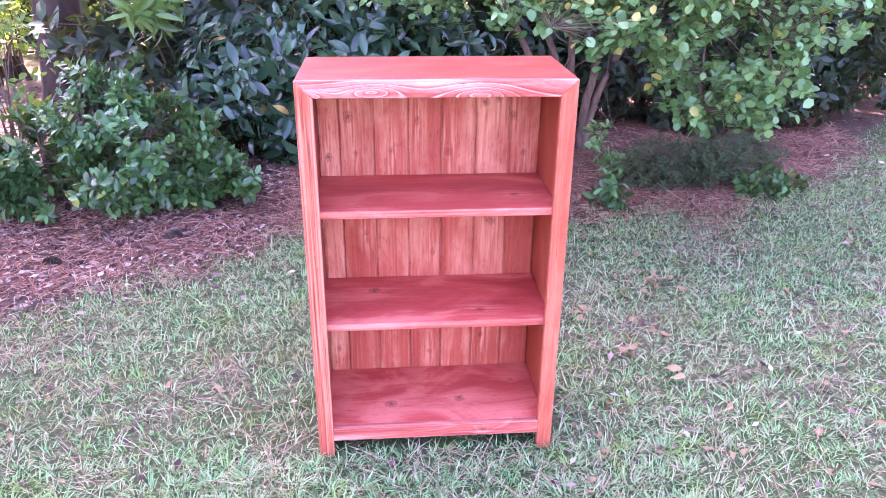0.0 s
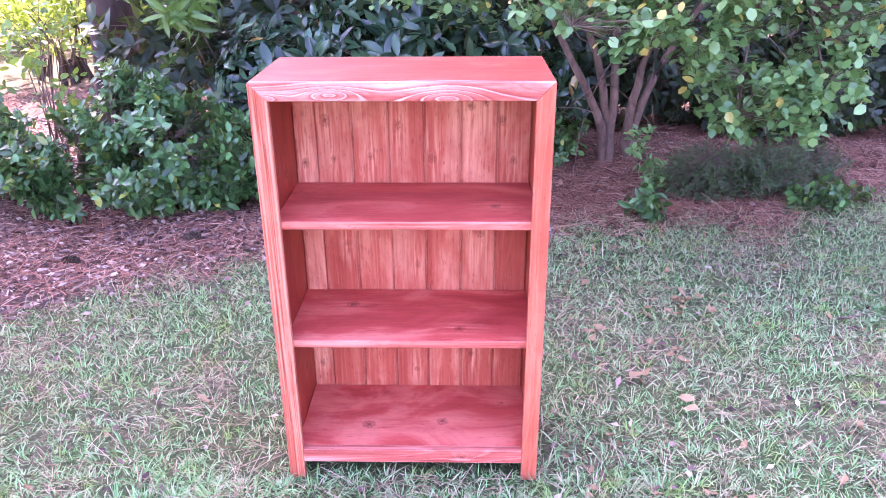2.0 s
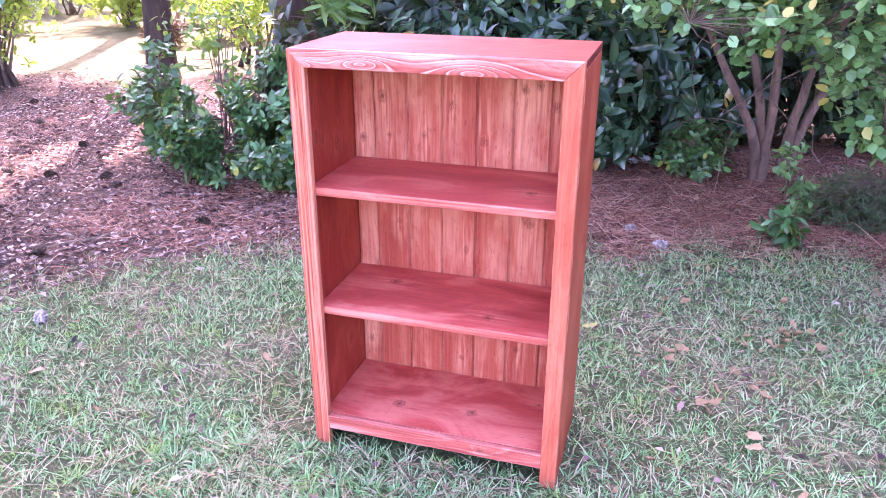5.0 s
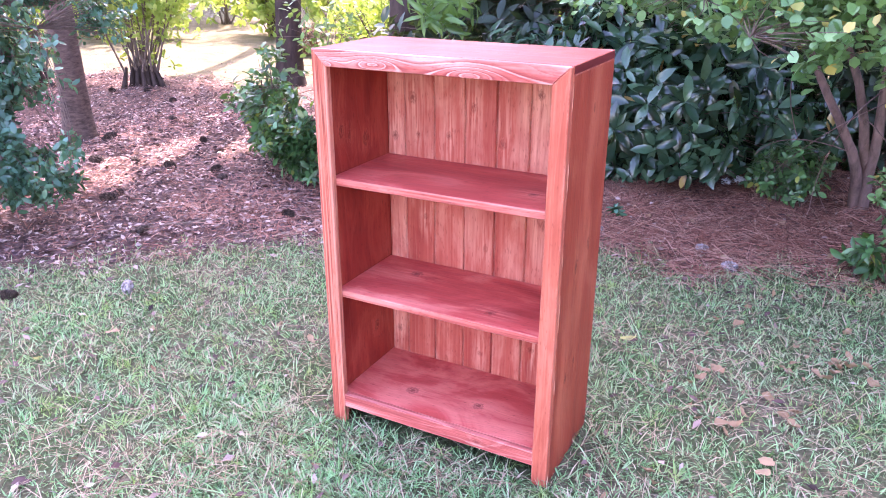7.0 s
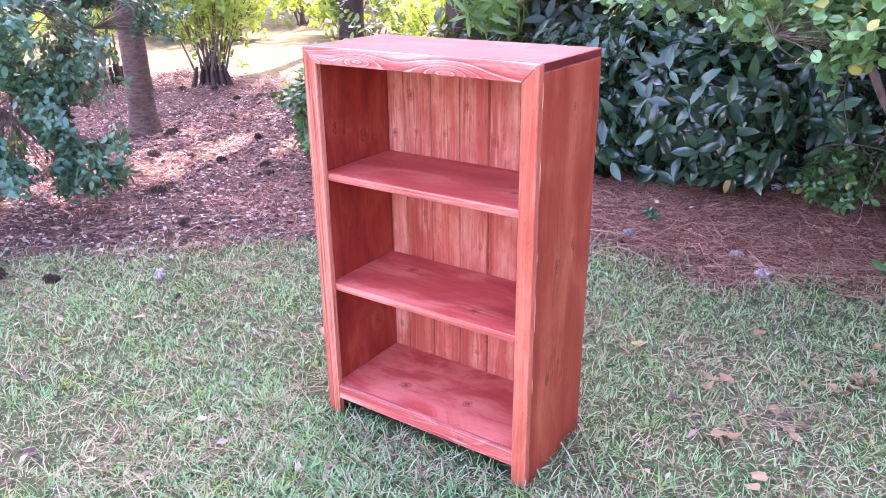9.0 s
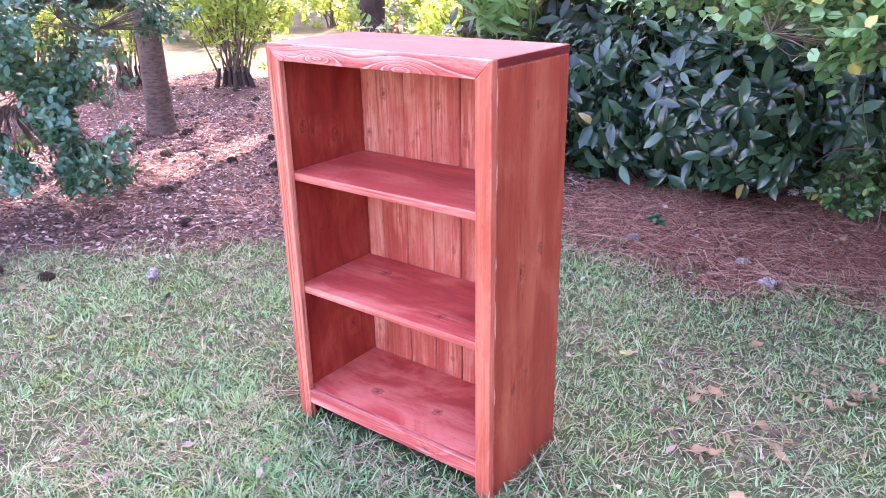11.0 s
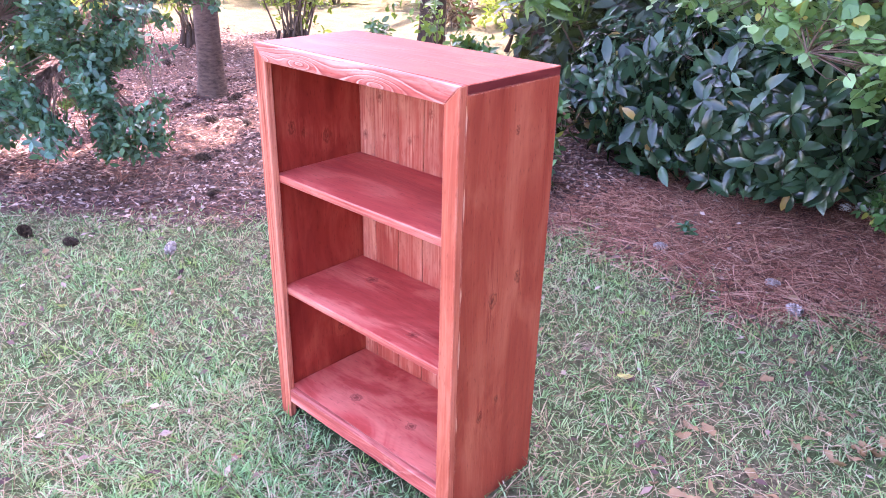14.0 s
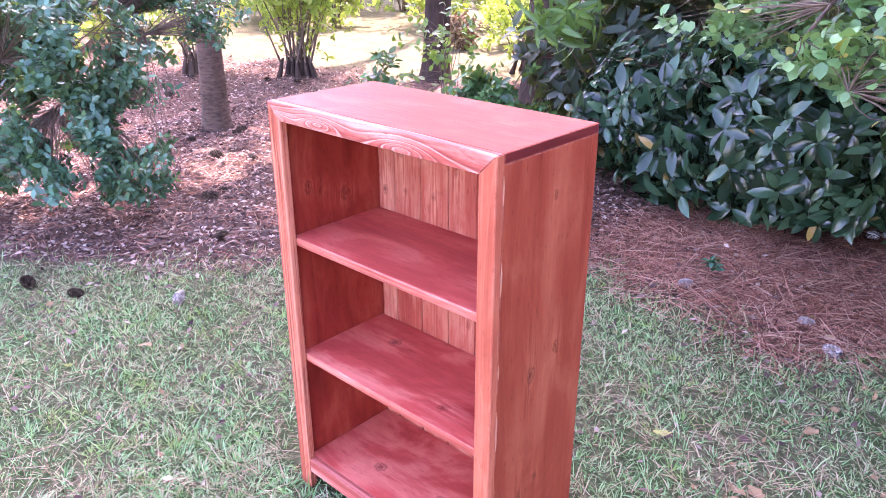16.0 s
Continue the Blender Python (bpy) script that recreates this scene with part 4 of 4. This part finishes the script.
def make_coppice(base, n, tall):
    """A cut stump with a bundle of young shoots."""
    ob = thing("stump_shrub", "dark old stump with thin leafy yellow-green shoots", "shrub", base, "sprouting stumps")
    foot = rng.normal(0, 0.09, (n, 3)) * (1, 1, 0)
    v, f = tubes(np.stack([foot * (1.25 - 0.4 * t) + (0, 0, t * 0.22 - 0.03) for t in np.linspace(0, 1, 5)], 1), 0.034, 0.012, 7)
    part("stump", np_mesh("stump", v, f, BARK_DARK, True), BARK_DARK, ob, "dark cluster of cut stems")
    tips = foot * 2.6 + np.stack([rng.normal(0, 0.2, n), rng.normal(0, 0.2, n), rng.uniform(0.6, tall, n)], -1)
    path = bends(foot + (0, 0, 0.15), tips, 0.15, 0.05, 8)
    for one in path:
        v, f = tubes(one[None], 0.011, 0.003, 5)
        part("shoot", np_mesh("shoot", v, f, TWIG, True), TWIG, ob)
    p = np.repeat(path[:, 3:].reshape(-1, 3), 5, 0) + rng.normal(0, 0.12, (n * 25, 3))
    v, f = rosettes(p, rng.normal(0, 0.5, p.shape) + (0, 0, 0.5), 5, (0.04, 0.075), 1.1, OVAL, 0.05)
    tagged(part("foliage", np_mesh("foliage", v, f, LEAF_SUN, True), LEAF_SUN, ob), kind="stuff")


# Added tree: its thin crown breaks up the sun on the straw bed.
make_tree("slender tree added at the edge of the sunlit woods to dapple the ground", (-7.0, 7.6, 0), 0.11, 7.0, (-7.0, 6.9, 6.2, 1.9, 1.8, 1.1), 200, (0.26, 0.44), BARK, (0.3, -0.3))

make_coppice((-5.3, 3.52, 0), 24, 1.5)
make_coppice((-6.2, 3.0, 0), 14, 1.3)
make_coppice((-3.62, 5.05, 0), 14, 1.0)
shrub("dead_shrub", "clump of dead rust-brown leaves in the sunlit woods", "shrub", (-5.4, 6.0, 0),
      [(-5.4, 6.0, 0.2, 0.24, 0.2, 0.2)], 150, 8, (0.06, 0.12), NARROW, DEAD_LEAF, TWIG, 0.9, 0.08, 8, 0.008, 0.02)

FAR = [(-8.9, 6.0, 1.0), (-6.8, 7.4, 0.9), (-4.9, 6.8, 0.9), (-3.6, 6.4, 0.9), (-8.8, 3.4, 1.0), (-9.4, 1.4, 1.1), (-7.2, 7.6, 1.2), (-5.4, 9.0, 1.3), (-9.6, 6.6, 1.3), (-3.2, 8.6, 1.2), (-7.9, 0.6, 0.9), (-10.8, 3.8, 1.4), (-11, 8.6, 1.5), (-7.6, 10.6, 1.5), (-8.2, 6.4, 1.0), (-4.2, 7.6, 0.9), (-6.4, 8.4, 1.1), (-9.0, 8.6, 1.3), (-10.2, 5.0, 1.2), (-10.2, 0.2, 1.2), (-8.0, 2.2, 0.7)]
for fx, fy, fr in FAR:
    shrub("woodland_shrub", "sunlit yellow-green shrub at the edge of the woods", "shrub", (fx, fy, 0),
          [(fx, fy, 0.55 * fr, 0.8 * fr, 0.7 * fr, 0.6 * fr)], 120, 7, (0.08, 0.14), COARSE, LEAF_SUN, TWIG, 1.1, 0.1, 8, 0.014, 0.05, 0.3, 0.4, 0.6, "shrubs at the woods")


def make_unseen_woods():
    """Unseen tall woods, added round the back and the sides to block low sky."""
    blobs = []
    for n in range(22):
        a = radians(-28 + 10.5 * n)
        rad = 17 + 1.5 * math.sin(n * 2.3)
        blobs.append((-1 + rad * math.cos(a), 2 + rad * math.sin(a), 3.6 + math.sin(n * 1.7), 2.6, 2.2, 3.9))
    # Row added on the right to keep sky light off the case's side.
    blobs += [(6.6 + 0.5 * math.sin(3 * n), -3.0 + 2.0 * n, 2.2, 1.3, 1.4, 2.3) for n in range(5)]
    p, core = in_blobs(blobs, 5200, 0.1, 0.3)
    v, f = rosettes(p, (p - core) + (0, 0, 0.5), 5, (0.42, 0.8), 1.2, SIMPLE, 0.25, 0.4)
    tagged(new("far_woods", np_mesh("far_woods", v, f, LEAF_SMALL)), "dense green woods, unseen, added round the lawn to block low sky", "woods", kind="stuff")


make_unseen_woods()

# ---- small things on the ground ----
def scale_shape():
    v = [(-0.16, 0, 0), (0.16, 0, 0), (-0.3, 0.6, 0.05), (0.3, 0.6, 0.05), (-0.2, 0.95, 0.16), (0.2, 0.95, 0.16), (0, 0.8, -0.06), (0, 1.05, 0.1)]
    f = [(0, 1, 3), (0, 3, 2), (2, 3, 5), (2, 5, 4), (4, 5, 7), (0, 6, 1), (2, 4, 6), (3, 6, 5), (4, 7, 6), (5, 6, 7)]
    return np.array(v, float), np.array(f)


SCALE = scale_shape()


def cone_mesh(material, open_up=0.95, length=0.085, girth=0.032):
    """A pine cone lying along x: scales in a spiral round a core."""
    n = 90
    k = np.arange(n)
    t = k / (n - 1)
    ang = k * 2.39996
    x = (t - 0.45) * length
    r = girth * np.sqrt(np.clip(np.sin(np.pi * (0.08 + 0.88 * t) ** 0.8), 0.05, 1))
    radial = np.stack([np.zeros(n), np.cos(ang), np.sin(ang)], -1)
    ahead = radial * np.sin(open_up) + np.array([1.0, 0, 0]) * np.cos(open_up) * (0.4 + t[:, None])
    p = np.stack([x, radial[:, 1] * r * 0.25, radial[:, 2] * r * 0.25], -1)
    v, f = scatter(SCALE, p, ahead, np.tile((1.0, 0, 0), (n, 1)), r * 0.85)
    v = v + (0, 0, girth * 0.72)
    return np_mesh("pine_cone", v, f, material)


CONES = [cone_mesh(CONE), cone_mesh(CONE, 0.7, 0.075, 0.026), cone_mesh(CONE_PALE, 0.9, 0.08, 0.03)]


def lay_cone(x, y, kind, size=1.0):
    ob = new("pine_cone", CONES[kind])
    ob.location = (x, y, float(height(x, y)) + 0.004)
    ob.rotation_euler = (0, rng.normal(0, 0.15), rng.uniform(0, 6.28))
    ob.scale = (size, size, size)
    tagged(ob, "pale grey weathered pine cone lying in the grass" if kind == 2 else "dark brown open pine cone lying on the pine straw", "pine cone", "pine cones")


for cx, cy, ck in ((-1.764, 0.299, 2), (0.05, 1.75, 2), (0.19, 1.60, 2), (-0.4, 1.72, 2), (-2.68, 1.73, 0), (-3.75, 1.85, 0), (-1.33, 1.45, 0), (-1.77, 1.24, 0), (-2.33, -0.04, 0), (-2.1, 0.05, 1),
                   (-3.79, 1.92, 0), (-3.35, 1.45, 0), (-3.23, 1.62, 1), (-2.54, 1.63, 0), (-3.86, 2.52, 0), (-5.35, 3.21, 0), (-4.45, 3.08, 0), (-2.76, 1.04, 0), (-3.88, 1.57, 1), (-4.61, 2.01, 0), (-2.83, 1.16, 1),
                   (-3.2, 2.15, 0), (-2.95, 1.62, 0), (-4.7, 1.5, 1), (-5.0, 3.3, 0), (-3.3, 2.75, 1), (-2.2, 0.75, 1), (-5.3, 2.2, 0)):
    lay_cone(cx, cy, ck, rng.uniform(0.7, 0.85) if ck == 2 else rng.uniform(0.72, 0.98))


def dead_leaf_mesh(tones, seed, curl):
    w = rng.uniform(0.2, 0.34) * np.sin(np.linspace(0.5, 2.75, 7)) * rng.uniform(0.72, 1.2, 7)
    tv, tf = leaf_shape(tuple(w), 0.5 * curl, 0.0)
    tv[:, 2] += curl * 1.1 * (tv[:, 1] - 0.5) ** 2 + 0.04 * np.sin(tv[:, 1] * 9 + seed) + 0.5 * curl * np.abs(tv[:, 0]) * np.sin(5 * tv[:, 1] + seed)
    tv[:, 0] += 0.12 * np.sin(3.0 * tv[:, 1] + seed)
    tv[:, :2] -= (0, 0.5)
    return np_mesh("fallen_leaf", tv, tf, tones, True)


YELLOW_LEAF = dry_material("yellow_leaf", [(0.34, 0.33, 0.08), (0.46, 0.42, 0.14)], 0.55)
LEAVES = [dead_leaf_mesh(DEAD_LEAF, n, rng.uniform(0.3, 0.9)) for n in range(6)]
LEAVES.append(dead_leaf_mesh(YELLOW_LEAF, 9, 0.3))
TAN = dry_material("tan_leaf", [(0.33, 0.20, 0.105), (0.44, 0.30, 0.175)], 0.6)
LEAVES.append(dead_leaf_mesh(TAN, 3, 0.25))


def lay_leaf(x, y, size, kind):
    ob = new("fallen_leaf", LEAVES[kind])
    ob.location = (x, y, float(height(x, y)) + rng.uniform(0.010, 0.02))
    ob.rotation_euler = (rng.normal(0, 0.35), rng.normal(0, 0.35), rng.uniform(0, 6.28))
    ob.scale = (size, size, size)
    tagged(ob, ("dry brown leaf", "yellow-green leaf", "flat tan leaf")[max(0, kind - 5)] + (" fallen on the lawn grass" if y < edge(x) else " fallen on the pine straw"), "leaf", "fallen leaves")


for lx, ly, ls, lk in ((-0.012, 0.786, 0.055, 6), (0.462, 0.318, 0.06, 7), (0.452, 0.261, 0.045, 7), (0.457, -0.004, 0.05, 7), (-1.612, -0.18, 0.03, 6), (-0.933, 0.323, 0.045, 7), (0.592, 0.921, 0.05, 7), (0.205, 0.145, 0.04, 0), (-1.55, 0.05, 0.05, 7)):
    lay_leaf(lx, ly, ls, lk)
for lx, ly in ((0.61, 0.96), (0.7, 0.93), (0.51, 0.86), (0.52, 0.84), (0.6, 0.94), (0.5, 0.54), (0.36, 0.46), (0.23, 0.71), (0.26, 1.07)):
    for n in range(3):
        lay_leaf(lx + rng.normal(0, 0.03), ly + rng.normal(0, 0.03), rng.uniform(0.03, 0.05), int(rng.integers(0, 6)))
for q in on_ground(0.05, 2.2, -0.5, 1.9, 290, -1)[:230]:
    lay_leaf(q[0], q[1], rng.uniform(0.018, 0.038), int(rng.integers(0, 6)))
for q in on_ground(-2.4, 0.0, -0.7, 1.4, 60, -1)[:45]:
    if not (-0.66 < q[0] < 0.05 and -0.04 < q[1] < 0.33):
        lay_leaf(q[0], q[1], rng.uniform(0.018, 0.035), int(rng.integers(0, 6)))


for q in on_ground(-0.9, 1.6, 1.2, 2.4, 70, 1)[:26]:
    lay_leaf(q[0], q[1], rng.uniform(0.025, 0.05), int(rng.choice((1, 3, 7, 7))))


def lay_stick(points, radius):
    pts = np.array(points, float)
    t = np.linspace(0, 1, 14)
    own = np.linspace(0, 1, len(pts))
    path = np.stack([np.interp(t, own, pts[:, 0]), np.interp(t, own, pts[:, 1]), 0 * t + 0.014], -1) + rng.normal(0, 0.006, (14, 3)) * (1, 1, 0.4)
    v, f = tubes((path - path[0])[None], radius, radius * 0.5, 6)
    ob = new("stick", np_mesh("stick", v, f, TWIG, True))
    ob.location = path[0]
    tagged(ob, "thin dry fallen stick lying on the ground", "stick", "fallen sticks")


lay_stick([(-2.35, 0.45), (-2.2, 0.85), (-2.0, 1.1), (-1.95, 1.4)], 0.007)
lay_stick([(1.1, 0.8), (1.25, 0.85)], 0.004)
lay_stick([(-2.9, 2.3), (-2.4, 2.5), (-1.9, 2.4)], 0.006)


def make_crumple(x, y, size, seed):
    bm = bmesh.new()
    bmesh.ops.create_icosphere(bm, subdivisions=3, radius=1)
    for v in bm.verts:
        n = noise.noise(v.co * 1.8 + Vector((seed, 0, 0))) * 0.4 + noise.noise(v.co * 4 + Vector((0, seed, 0))) * 0.18
        v.co *= size * (1 + n)
        v.co.z = max(v.co.z * 0.7, -size * 0.4)
    me = bpy.data.meshes.new("crumpled_litter")
    bm.to_mesh(me)
    bm.free()
    k = Nodes("pale_paper")
    me.materials.append(k.finish(k.ramp(k.noise(k.coords(), 30), (0.3, (0.45, 0.47, 0.5)), (0.7, (0.75, 0.76, 0.76))), 0.6))
    ob = new("crumpled_litter", me)
    ob.location = (x, y, size * 0.4 + 0.01)
    tagged(ob, "small white crumpled scrap lying on the pine straw", "litter", "white scraps")


make_crumple(-0.01, 2.78, 0.028, 1)
make_crumple(0.05, 2.82, 0.034, 5)
